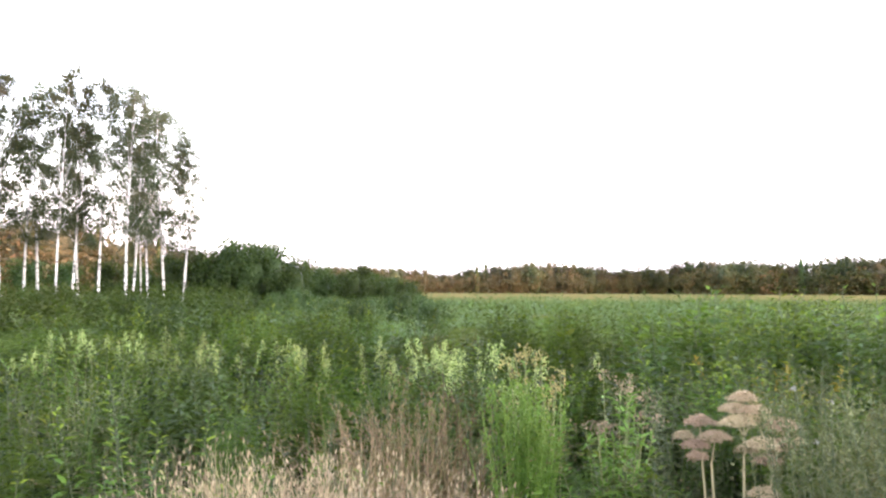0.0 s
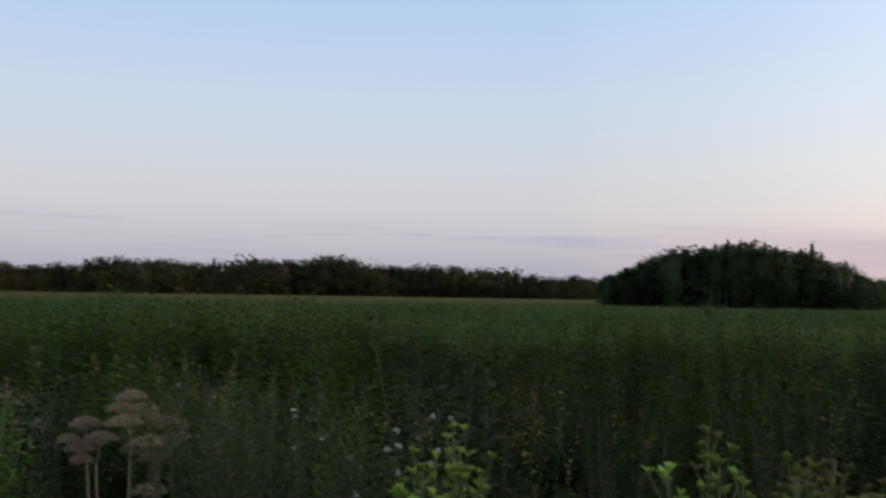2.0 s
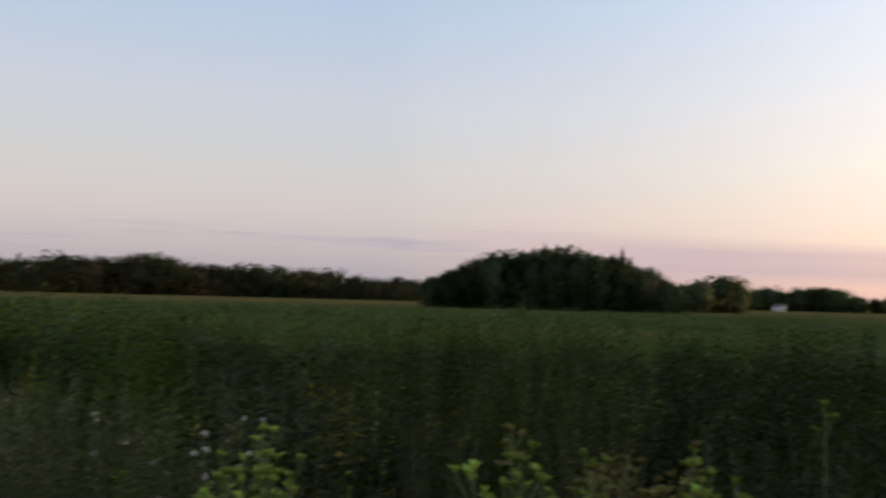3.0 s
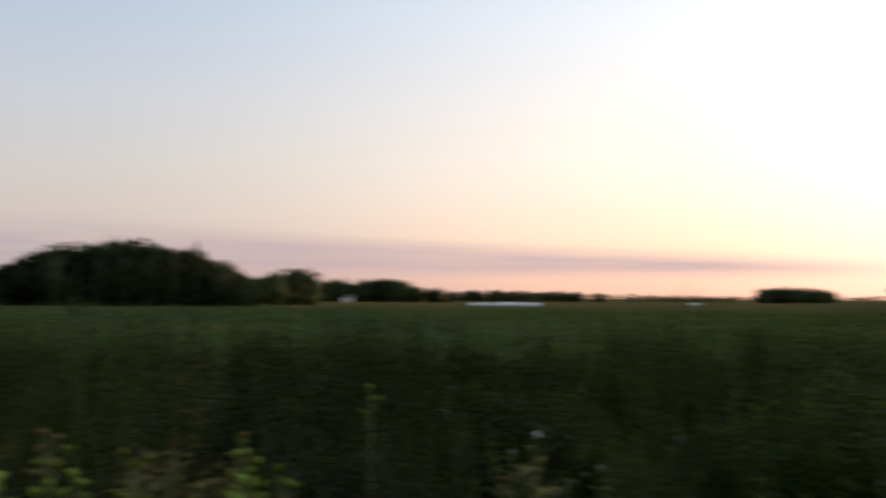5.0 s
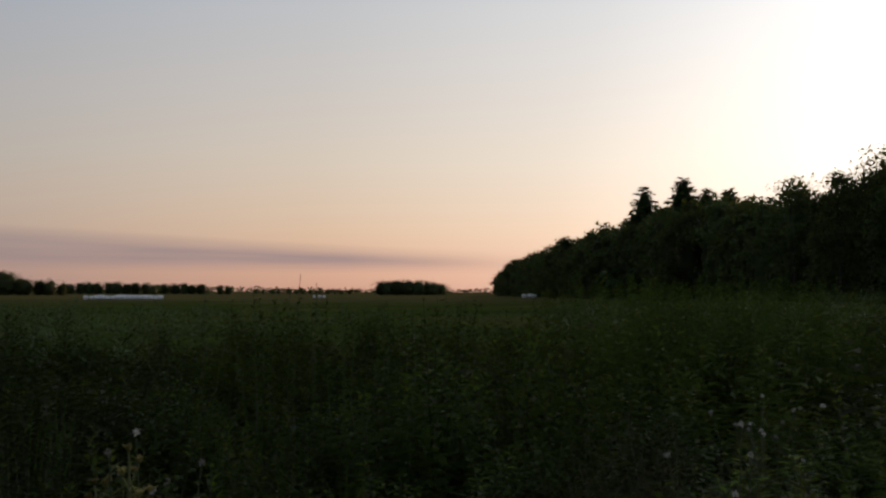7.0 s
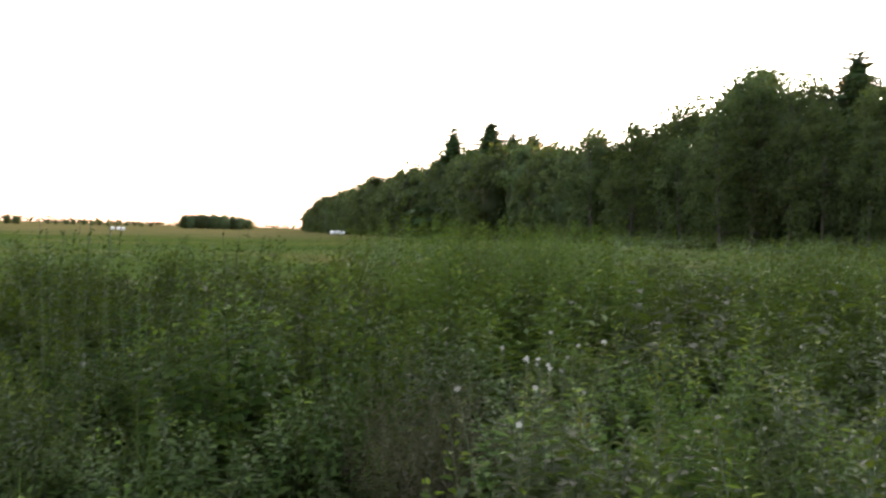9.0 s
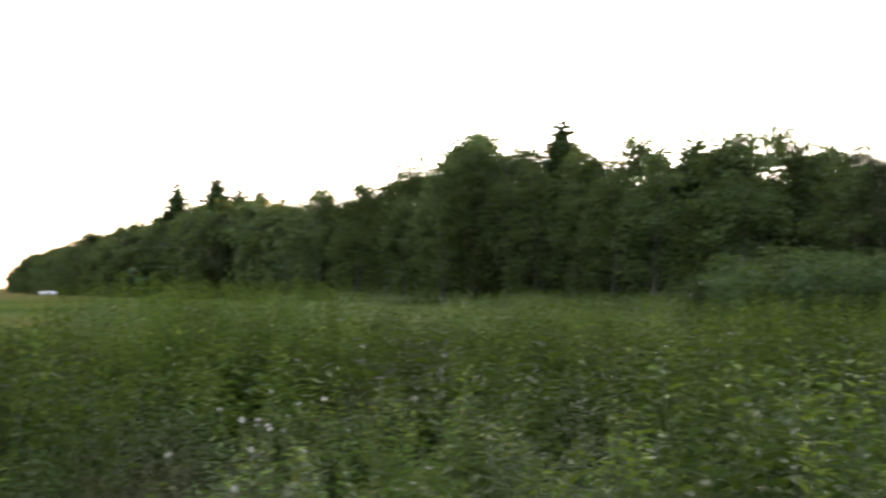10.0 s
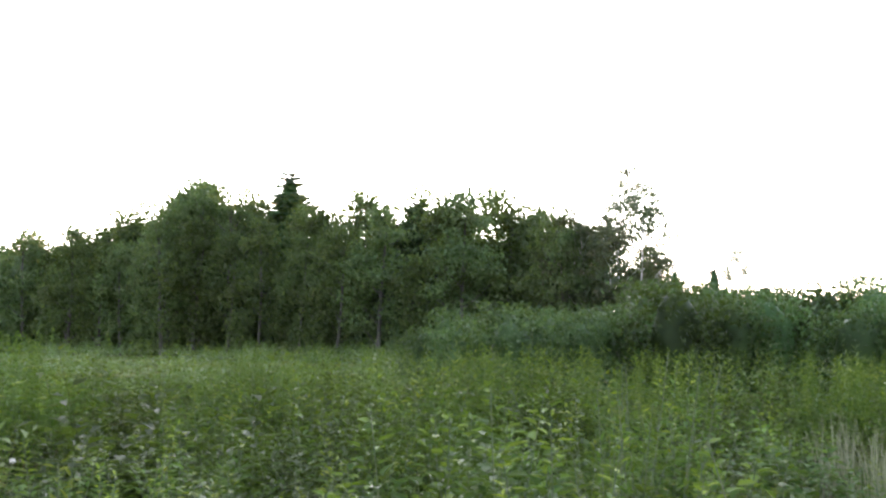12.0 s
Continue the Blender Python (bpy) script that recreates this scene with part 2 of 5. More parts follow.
M_GRASS = leaf_mat("meadow_grass", (0.03, 0.06, 0.014), (0.055, 0.10, 0.024), (0.11, 0.15, 0.05), (0.16, 0.15, 0.06), 0.5, 0.6)
M_RUST = leaf_mat("turning_leaf", (0.14, 0.10, 0.02), (0.22, 0.17, 0.03), (0.30, 0.14, 0.05), None)
M_FLUFF = leaf_mat("seed_fluff", (0.34, 0.32, 0.29), (0.48, 0.45, 0.42), (0.62, 0.60, 0.58), None)
M_UMBEL = leaf_mat("dry_umbel", (0.38, 0.26, 0.175), (0.46, 0.335, 0.23), (0.55, 0.42, 0.30), None, mottle=0.2, mottle_scale=6.0, vary=(0.85, 1.12))
M_STALK = rough_mat("dry_stalk", (0.28, 0.24, 0.12), (0.36, 0.29, 0.17), 20, 0.7)
M_YELLOWSTEM = rough_mat("yellowing_stem", (0.09, 0.11, 0.03), (0.16, 0.17, 0.06), 14, 0.7)
M_STEM = rough_mat("green_stem", (0.035, 0.058, 0.02), (0.075, 0.085, 0.032), 14, 0.7)
M_BROWN = leaf_mat("withering_leaf", (0.030, 0.024, 0.014), (0.056, 0.042, 0.024), (0.10, 0.075, 0.045), (0.040, 0.050, 0.018), 0.7, 0.8)
M_TREE = leaf_mat("broadleaf_foliage", (0.0321, 0.0462, 0.0231), (0.0586, 0.0785, 0.0363), (0.0934, 0.1160, 0.0528), (0.0880, 0.0832, 0.0396), 0.5, 0.35, through_light=0.5)
# brown warmth of the low sun is mixed into this leaf colour
M_FAR = leaf_mat("far_sun_toned_foliage", (0.0398, 0.0377, 0.0229), (0.0538, 0.0483, 0.0298), (0.0702, 0.0587, 0.0367), (0.0819, 0.0525, 0.0389), 0.6, 0.05)
M_FARGREEN = leaf_mat("far_green_foliage", (0.0273, 0.0350, 0.0195), (0.0403, 0.0500, 0.0260), (0.0572, 0.0675, 0.0351), (0.0585, 0.0500, 0.0286), 0.6, 0.05)
M_COPSE = leaf_mat("copse_foliage", (0.018, 0.026, 0.013), (0.029, 0.040, 0.019), (0.042, 0.056, 0.027), (0.036, 0.040, 0.02), 0.5, 0.1)
M_BUSH = leaf_mat("bush_foliage", (0.0160, 0.0262, 0.0100), (0.0300, 0.0454, 0.0160), (0.0520, 0.0699, 0.0259), (0.0450, 0.0524, 0.0180), 0.4, 0.3)
M_BIRCHLEAF = leaf_mat("birch_foliage", (0.0278, 0.0340, 0.0215), (0.0481, 0.0550, 0.0342), (0.0835, 0.0840, 0.0531), (0.0885, 0.0550, 0.0379), 0.5, 0.6)
M_WILLOW = leaf_mat("willow_foliage", (0.0267, 0.0464, 0.0175), (0.0447, 0.071, 0.0269), (0.0714, 0.0983, 0.0403), (0.0506, 0.071, 0.0161), 0.5, 0.4)
M_SPRUCE = leaf_mat("spruce_needles", (0.018, 0.030, 0.010), (0.028, 0.046, 0.015), (0.045, 0.068, 0.022), None, through_light=0.12)
M_BARK = rough_mat("bark", (0.03, 0.025, 0.02), (0.07, 0.06, 0.05), 6, 0.9, (1, 1, 0.25))
M_BIRCHBARK = rough_mat("birch_bark", (0.05, 0.045, 0.04), (0.50, 0.47, 0.44), 4, 0.8, (1, 1, 1.6), lo=0.36, hi=0.5)
M_WRAP = rough_mat("white_plastic_wrap", (0.78, 0.79, 0.80), (0.88, 0.89, 0.9), 3, 0.25)
M_PLASTER = rough_mat("white_plaster", (0.7, 0.69, 0.66), (0.82, 0.81, 0.79), 2, 0.9)
M_ROOF = rough_mat("dark_roof", (0.06, 0.05, 0.05), (0.10, 0.085, 0.08), 3, 0.8)


def ground_mat():
    m, nodes, links = node_mat("ground")
    tc = nodes.new("ShaderNodeTexCoord")
    flat = nodes.new("ShaderNodeMapping")
    links.new(tc.outputs["Object"], flat.inputs["Vector"])
    ln = nodes.new("ShaderNodeVectorMath")
    ln.operation = "LENGTH"
    links.new(tc.outputs["Object"], ln.inputs[0])
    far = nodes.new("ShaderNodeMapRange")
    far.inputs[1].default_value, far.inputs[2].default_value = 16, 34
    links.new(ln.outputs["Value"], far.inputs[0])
    n1, n2, n3 = (nodes.new("ShaderNodeTexNoise") for _ in range(3))
    for n, s in ((n1, 6.0), (n2, 0.06), (n3, 1.2)):
        n.inputs["Scale"].default_value, n.inputs["Detail"].default_value = s, 6
        links.new(flat.outputs[0], n.inputs["Vector"])
    # blackish green near by, giving way to field green between 16 and 34 m
    near_ground = ramp(nodes, [(0.35, (0.010, 0.016, 0.005)), (0.65, (0.026, 0.038, 0.012))])
    links.new(n1.outputs[0], near_ground.inputs[0])
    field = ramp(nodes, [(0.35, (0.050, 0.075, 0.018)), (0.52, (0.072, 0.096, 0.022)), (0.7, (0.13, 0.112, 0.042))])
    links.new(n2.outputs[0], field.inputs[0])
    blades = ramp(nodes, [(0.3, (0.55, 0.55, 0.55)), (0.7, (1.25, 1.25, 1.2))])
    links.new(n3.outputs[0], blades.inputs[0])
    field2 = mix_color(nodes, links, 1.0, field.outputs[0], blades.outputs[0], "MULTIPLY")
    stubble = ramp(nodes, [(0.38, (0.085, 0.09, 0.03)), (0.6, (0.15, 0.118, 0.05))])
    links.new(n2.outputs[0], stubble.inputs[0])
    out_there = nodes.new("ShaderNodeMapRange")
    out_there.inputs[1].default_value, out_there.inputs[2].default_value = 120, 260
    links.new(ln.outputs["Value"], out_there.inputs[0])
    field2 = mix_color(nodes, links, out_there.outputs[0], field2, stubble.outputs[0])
    col = mix_color(nodes, links, far.outputs[0], near_ground.outputs[0], field2)
    p = nodes.new("ShaderNodeBsdfPrincipled")
    p.inputs["Roughness"].default_value = 0.95
    p.inputs["Specular IOR Level"].default_value = 0.0
    links.new(col, p.inputs["Base Color"])
    bp = nodes.new("ShaderNodeBump")
    bp.inputs["Strength"].default_value, bp.inputs["Distance"].default_value = 0.8, 0.15
    links.new(n1.outputs[0], bp.inputs["Height"])
    links.new(bp.outputs[0], p.inputs["Normal"])
    out = nodes.new("ShaderNodeOutputMaterial")
    links.new(p.outputs[0], out.inputs["Surface"])
    return m


M_GROUND = ground_mat()

# ---- small tools ----
rng = np.random.default_rng(7)


def lattice(ix, iy, seed):
    h = np.sin(ix * 127.1 + iy * 311.7 + seed * 74.7) * 43758.5453
    return h - np.floor(h)


def smooth_noise(x, y, scale, seed=0):
    """Value noise from 0 to 1 over the plan; scale is the size of its lumps in metres."""
    x, y = np.asarray(x, float) / scale, np.asarray(y, float) / scale
    ix, iy = np.floor(x), np.floor(y)
    fx, fy = x - ix, y - iy
    fx, fy = fx * fx * (3 - 2 * fx), fy * fy * (3 - 2 * fy)
    a = lattice(ix, iy, seed) * (1 - fx) + lattice(ix + 1, iy, seed) * fx
    b = lattice(ix, iy + 1, seed) * (1 - fx) + lattice(ix + 1, iy + 1, seed) * fx
    return a * (1 - fy) + b * fy


def step(v, a, b):
    t = np.clip((np.asarray(v, float) - a) / (b - a), 0, 1)
    return t * t * (3 - 2 * t)


def terrain(x, y):
    """Height of the ground: nearly flat, rising a little towards the wood on the south side, sinking a little far out."""
    rise = 0.85 * step(-np.asarray(y, float), 5, 34)
    dip = 0.6 * step(np.hypot(x, y), 80, 230)
    swell = 0.32 * step(y, 10, 32) * (1 - step(np.hypot(x, y), 70, 130))
    return rise - dip + swell + 0.10 * (smooth_noise(x, y, 9, 3) - 0.5)


def spot(az, d):
    """Plan place at a bearing (degrees clockwise from +y) and a distance."""
    return d * math.sin(radians(az)), d * math.cos(radians(az))


def mesh_quads(name, V, F, mat, shade=False):
    me = bpy.data.meshes.new(name)
    F = np.asarray(F, np.int32)
    me.vertices.add(len(V))
    me.vertices.foreach_set("co", np.asarray(V, np.float32).ravel())
    me.loops.add(F.size)
    me.loops.foreach_set("vertex_index", F.ravel())
    me.polygons.add(len(F))
    me.polygons.foreach_set("loop_start", np.arange(len(F), dtype=np.int32) * F.shape[1])
    me.update(calc_edges=True)
    me.materials.append(mat)
    if shade:
        me.shade_smooth()
    return me


def join(*pieces):
    V, F, k = [], [], 0
    for v, f in pieces:
        V.append(v)
        F.append(f + k)
        k += len(v)
    return np.concatenate(V), np.concatenate(F)


def unit(v):
    return v / np.maximum(np.linalg.norm(v, axis=-1, keepdims=True), 1e-9)


def leaves(P, D, N, L, W, fine=False, fold=0.25, bend=0.15):
    """Leaves at P along D with their faces towards N: folded along the rib, bent at the tip."""
    D = unit(D)
    S = unit(np.cross(D, N))
    N = np.cross(S, D)
    L, W = np.broadcast_to(L, len(P))[:, None], np.broadcast_to(W, len(P))[:, None]
    tip = P + D * L - N * L * bend
    if not fine:
        mid = P + D * L * 0.45 + N * W * fold
        V = np.stack([P, mid + S * W / 2, tip, mid - S * W / 2], 1).reshape(-1, 3)
        return V, np.arange(len(V)).reshape(-1, 4)
    a, b = P + D * L * 0.28 + N * W * fold, P + D * L * 0.66 + N * (W * fold * 0.8 - L * bend * 0.4)
    V = np.stack([P, a + S * W * 0.42, b + S * W * 0.4, tip, b - S * W * 0.4, a - S * W * 0.42], 1).reshape(-1, 3)
    k = np.arange(len(P))[:, None] * 6
    F = np.concatenate([k + [0, 1, 2, 3], k + [0, 3, 4, 5]])
    return V, F


def rods(A, B, ra, rb, sides=3):
    """Tapered stems from A to B."""
    A, B = np.asarray(A, float), np.asarray(B, float)
    d = unit(B - A)
    s = unit(np.cross(d, np.where(np.abs(d[:, 2:]) > 0.9, [[1.0, 0.1, 0]], [[0, 0.1, 1.0]])))
    u = np.cross(d, s)
    ra, rb = np.broadcast_to(ra, len(A))[:, None], np.broadcast_to(rb, len(A))[:, None]
    V = []
    for base, r in ((A, ra), (B, rb)):
        for k in range(sides):
            c = 2 * math.pi * k / sides
            V.append(base + (s * math.cos(c) + u * math.sin(c)) * r)
    V = np.stack(V, 1).reshape(-1, 3)
    k0 = np.arange(len(A))[:, None] * 2 * sides
    F = [k0 + [k, (k + 1) % sides, sides + (k + 1) % sides, sides + k] for k in range(sides)]
    return V, np.concatenate(F)


def random_units(n):
    return unit(rng.normal(size=(n, 3)))


def thing(name, label, category, group="", kind="", place=None):
    ob = new(name)
    ob.empty_display_size = 0.1
    if place is not None:
        ob.matrix_basis = place
    return tagged(ob, label, category, group, kind)


def part(name, me, parent, label=""):
    ob = new(name, me)
    ob.parent = parent
    return tagged(ob, label)


# ---- ground ----
radii = np.concatenate([[0.0], np.geomspace(0.4, 4600, 90)])
turns = np.linspace(0, 2 * math.pi, 145)[:-1]
gx, gy = radii[:, None] * np.sin(turns), radii[:, None] * np.cos(turns)
gv = np.stack([gx, gy, terrain(gx, gy)], -1).reshape(-1, 3)
ring, seg = np.meshgrid(np.arange(len(radii) - 1), np.arange(144), indexing="ij")
nxt = (seg + 1) % 144
gf = np.stack([ring * 144 + seg, ring * 144 + nxt, (ring + 1) * 144 + nxt, (ring + 1) * 144 + seg], -1).reshape(-1, 4)
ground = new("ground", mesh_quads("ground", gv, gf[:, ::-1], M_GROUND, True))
tagged(ground, "open ground, blackish green near by and green meadow beyond", "ground", kind="structure")

# ---- trees ----


def crown_cloud(h, R, n, leaf, low, lumps, shape=0.8, spread=0.2, droop=0.0):
    """Leaf clumps on limbs: lump centres fill an uneven crown, leaves gather round them. Also gives the lump centres."""
    u = rng.uniform(0, 1, lumps) ** 0.9
    prof = np.sin(math.pi * np.clip(u * 0.86 + 0.12, 0, 1)) ** shape
    rr = R * prof * np.sqrt(rng.uniform(0.15, 1, lumps)) * 0.85
    a = rng.uniform(0, 2 * math.pi, lumps)
    z = h * (low + (1 - low) * u * 0.95)
    C = np.stack([rr * np.cos(a), rr * np.sin(a), z], -1)
    size = R * spread * rng.uniform(0.7, 1.5, lumps)
    pick = rng.integers(0, lumps, n)
    off = random_units(n) * (rng.uniform(0, 1, (n, 1)) ** 0.5) * size[pick][:, None] * 1.4
    off[:, 2] *= 0.8
    P = C[pick] + off
    P[:, 2] = np.clip(P[:, 2] - droop * np.abs(off[:, 2]), 0.05 * h, h)
    N = unit(unit(off) + 0.6 * random_units(n) + [0, 0, 0.5])
    D = random_units(n) + [0, 0, -0.3 - droop]
    s = leaf * rng.uniform(0.6, 1.35, n)
    return leaves(P, D, N, s, s * 0.72), C


def crown_heart(h, R, low, shape, fill, rings=8, sides=9):
    """The dense inside of a crown: an uneven, closed body well within the leaves."""
    u = np.linspace(0.02, 0.86, rings)
    prof = np.sin(math.pi * np.clip(u * 0.86 + 0.12, 0, 1)) ** shape
    prof[-1] *= 0.6
    a = np.linspace(0, 2 * math.pi, sides, endpoint=False)
    rr = R * fill * prof[:, None] * rng.uniform(0.7, 1.2, (rings, sides))
    z = h * (low + (1 - low) * u)[:, None] + rng.uniform(-0.03, 0.03, (rings, sides)) * h
    V = np.stack([rr * np.cos(a), rr * np.sin(a), z], -1).reshape(-1, 3)
    k, j = np.meshgrid(np.arange(rings - 1), np.arange(sides), indexing="ij")
    n = (j + 1) % sides
    F = np.stack([k * sides + j, k * sides + n, (k + 1) * sides + n, (k + 1) * sides + j], -1).reshape(-1, 4)
    V = np.concatenate([V, [[0, 0, h * (low + (1 - low) * 0.89)]]])
    t = (rings - 1) * sides
    cap = np.array([(t + q, t + (q + 1) % sides, t + (q + 2) % sides, len(V) - 1) for q in range(0, sides - 1, 2)])
    return V, np.concatenate([F, cap])


def trunk_mesh(name, h, r, C, mat, limbs=10, low=0.15, top=0.93, sides=7, lean=0.03):
    n = 7
    t = np.linspace(0, 1, n)
    ph = rng.uniform(0, 6)
    line = np.stack([lean * h * np.sin(t * 2.2 + ph) - lean * h * math.sin(ph), lean * h * np.cos(t * 1.7 + ph) - lean * h * math.cos(ph), t * h * top - 0.1], -1)
    rad = r * (1 - 0.85 * t)
    pieces = [rods(line[:-1], line[1:], rad[:-1], rad[1:], sides)]
    if limbs:
        pick = rng.choice(len(C), min(limbs, len(C)), replace=False)
        end = C[pick]
        z = np.clip(end[:, 2] - 0.12 * h - 0.3 * np.hypot(end[:, 0], end[:, 1]), low * h, h * 0.9)
        start = np.stack([np.interp(z, line[:, 2], line[:, k]) for k in range(3)], -1)
        pieces.append(rods(start, end, r * 0.3, r * 0.06, 4))
    return mesh_quads(name, *join(*pieces), mat, True)


def broadleaf(label, h, R, n, leaf, low=0.1, lumps=45, mat=None, group="", shape=0.7, spread=0.2, name="broadleaf_tree", bark=None, limbs=10, r=None, droop=0.0, top=0.93, heart=0.0):
    t = thing(name, label, "tree" if "bush" not in name else "bush", group)
    (V, F), C = crown_cloud(h, R, n, leaf, low, lumps, shape, spread, droop)
    if heart:
        V, F = join((V, F), crown_heart(h, R, low, shape, heart))
    part("trunk", trunk_mesh("trunk", h, r or h * 0.012, C, bark or M_BARK, limbs, low, top), t)
    part("crown", mesh_quads("crown", V, F, mat or M_TREE), t)
    return t


def spruce(label, h, R, levels=20, group="", sprays=4, whorl=11):
    t = thing("spruce_tree", label, "tree", group)
    A, B, P, D, N, L = [], [], [], [], [], []
    for k in range(levels):
        u0 = 0.05 + 0.94 * k / levels
        m = whorl if u0 < 0.7 else whorl - 3
        for a in np.linspace(0, 2 * math.pi, m, endpoint=False) + rng.uniform(0, 1):
            u = min(0.985, u0 + rng.uniform(-0.6, 0.6) / levels)
            rr = (R * (1 - u) ** 0.85 + 0.012 * h) * rng.uniform(0.55, 1.15)
            out = np.array([math.cos(a), math.sin(a), 0])
            b0 = np.array([0, 0, u * h])
            b1 = b0 + out * rr + [0, 0, -0.22 * rr + 0.25 * u]
            A.append(b0)
            B.append(b1)
            for s in range(sprays):
                c = b0 + (b1 - b0) * ((s + 0.5) / sprays)
                for side in (-1, 0, 1):
                    P.append(c)
                    D.append(out * 0.8 + side * np.array([-out[1], out[0], 0]) * 0.7 + [0, 0, -0.25])
                    N.append([0.5 * out[0], 0.5 * out[1], 0.8])
                    L.append(0.010 * h + rr * 0.30)
    L = np.array(L) * rng.uniform(0.7, 1.2, len(L))
    V, F = leaves(np.array(P), np.array(D) + 0.3 * random_units(len(P)), np.array(N) + 0.3 * random_units(len(P)), L, L * 0.55, bend=0.2)
    q = np.array([0.04, 0.2, 0.4, 0.6, 0.8, 0.93])
    cone = rods(np.stack([0 * q, 0 * q, q * h], -1)[:-1], np.stack([0 * q, 0 * q, q * h], -1)[1:], 0.72 * R * (1 - q[:-1]) ** 0.78 * 0.82, 0.5 * R * (1 - q[1:]) ** 0.78, 8)
    V, F = join((V, F), cone)
    z = np.array([[0, 0, -0.1], [0, 0, h]])
    body = join(rods(z[:1], z[1:], h * 0.013, 0.01, 7), rods(np.array(A), np.array(B), 0.02 + h * 0.0015, 0.008, 3))
    part("trunk", mesh_quads("trunk", *body, M_BARK, True), t)
    part("crown", mesh_quads("crown", V, F, M_SPRUCE), t)
    return t


class Kind:
    """One sort of tree in several shapes: the first places take the originals, the rest copies of them."""

    def __init__(self, makers, height):
        self.makers, self.height, self.made, self.count, self.mass = makers, height, [], 0, []

    def put(self, x, y, h, wide=1.0, label=""):
        k = self.count % len(self.makers)
        s = h / self.height
        m = pose(x, y, float(terrain(x, y)), 0, 0, rng.uniform(0, 360)) @ Matrix.Diagonal((s * wide, s * wide, s, 1))
        if self.count < len(self.makers):
            t = self.makers[k]()
            t.matrix_basis = m
            self.made.append(t)
        else:
            t = copy_thing(self.made[k], m)
            t.matrix_basis = m
        if label:
            t["label"] = label
        self.count += 1
        return t

    def soak(self, x, y, h, wide=1.0, n=330, shape=0.35, heart=0.3):
        """The same foliage, kept for one joined mass of trees that cannot be told apart."""
        (V, F), _ = crown_cloud(h, h * 0.3 * wide, n, h * 1.12 / math.sqrt(n), 0.0, 26, shape, 0.26)
        if heart:
            V, F = join((V, F), crown_heart(h, h * 0.3 * wide, 0.0, shape, heart, 6, 7))
        self.mass.append((V + [x, y, float(terrain(x, y))], F))


EYE = 1.65


def rise_to(az, el, d):
    """Height over the ground of something whose top stands el degrees over the eye."""
    x, y = spot(az, d)
    return EYE + d * math.tan(radians(el)) - float(terrain(x, y))


G_BELT = "trees of the wood beside the meadow"
G_FAR = "trees of the far forest"
near_tree = Kind([lambda a=a: broadleaf("dense dark green broadleaf tree of a wood edge", 12, 2.7 + 0.3 * a, 5000, 0.25, 0.0, 64, group=G_BELT, spread=0.25) for a in range(4)], 12)
mid_tree = Kind([lambda a=a: broadleaf("dark green broadleaf tree in a dense wood", 12, 3.2 + 0.3 * a, 1100, 0.55, 0.0, 44, group=G_BELT, limbs=5, spread=0.22, heart=0.48) for a in range(4)], 12)
far_tree = Kind([lambda a=a: broadleaf("distant broadleaf tree with evening sun's brown put into its leaf colour", 12, 3.6 + 0.6 * a, 700, 0.52, 0.0, 34, M_FAR, G_FAR, 1.0, limbs=3, spread=0.28, heart=0.34) for a in range(4)], 12)
far_green = Kind([lambda a=a: broadleaf("distant dark green broadleaf tree of a forest edge", 12, 3.6 + 0.6 * a, 700, 0.52, 0.0, 34, M_FARGREEN, G_FAR, 1.0, limbs=3, spread=0.28, heart=0.34) for a in range(3)], 12)
copse_tree = Kind([lambda a=a: broadleaf("dark broadleaf tree of a copse in the field", 12, 3.2 + 0.3 * a, 1100, 0.5, 0.0, 44, M_COPSE, "trees of the copse", 0.85, limbs=5, spread=0.24, heart=0.48) for a in range(4)], 12)
far_spruce = Kind([lambda a=a: spruce("distant dark spruce over the forest edge", 12, 2.2 + 0.5 * a, 13, G_FAR, 2, 7) for a in range(2)], 12)
lacy_tree = Kind([lambda a=a: broadleaf("airy broadleaf tree with loose see-through top", 14, 3.3 + 0.4 * a, 5600, 0.17, 0.1, 90, M_TREE, G_BELT, 0.55, 0.13, limbs=26, r=0.16) for a in range(3)], 14)
near_spruce = Kind([lambda a=a: spruce("tall dark spruce rising over the wood", 15, 3.9 + a * 0.4, 34, G_BELT, 5) for a in range(2)], 15)
grove_tree = Kind([lambda a=a: broadleaf("distant dark broadleaf tree on the plain", 12, 4.2 + 0.5 * a, 560, 0.55, 0.0, 30, M_TREE, "trees on the plain", limbs=3, spread=0.25, heart=0.45) for a in range(3)], 12)
bush = Kind([lambda a=a: broadleaf("dark green bush at the meadow's edge", 4, 2.0, 2500, 0.20, 0.0, 50, M_BUSH, "bushes", 0.5, 0.26, "bush", limbs=8, r=0.05, top=0.7, heart=0.42) for a in range(3)], 4)
willow = Kind([lambda a=a: broadleaf("grey-green willow bush beyond the weeds", 3, 1.5, 2300, 0.13, 0.0, 50, M_WILLOW, "willow bushes", 0.5, 0.28, "willow_bush", limbs=8, r=0.04, top=0.7, heart=0.4) for a in range(4)], 3)

# the wood along the south side: skyline by bearing
SKYLINE_AZ = [94.5, 95.4, 98.4, 100.7, 104, 107, 110, 113, 115.5, 117.3, 119.2, 121, 124, 127, 131, 134, 137, 139, 141, 143, 146.5, 148.5, 150]
SKYLINE_EL = [1.0, 1.6, 2.7, 3.65, 4.6, 5.2, 5.5, 5.75, 6.2, 7.0, 8.1, 8.6, 7.8, 8.0, 8.7, 9.5, 9.5, 8.4, 7.1, 6.6, 6.0, 4.2, 3.6]


def belt_line(x):
    return -40 + (x - 60) * 0.016


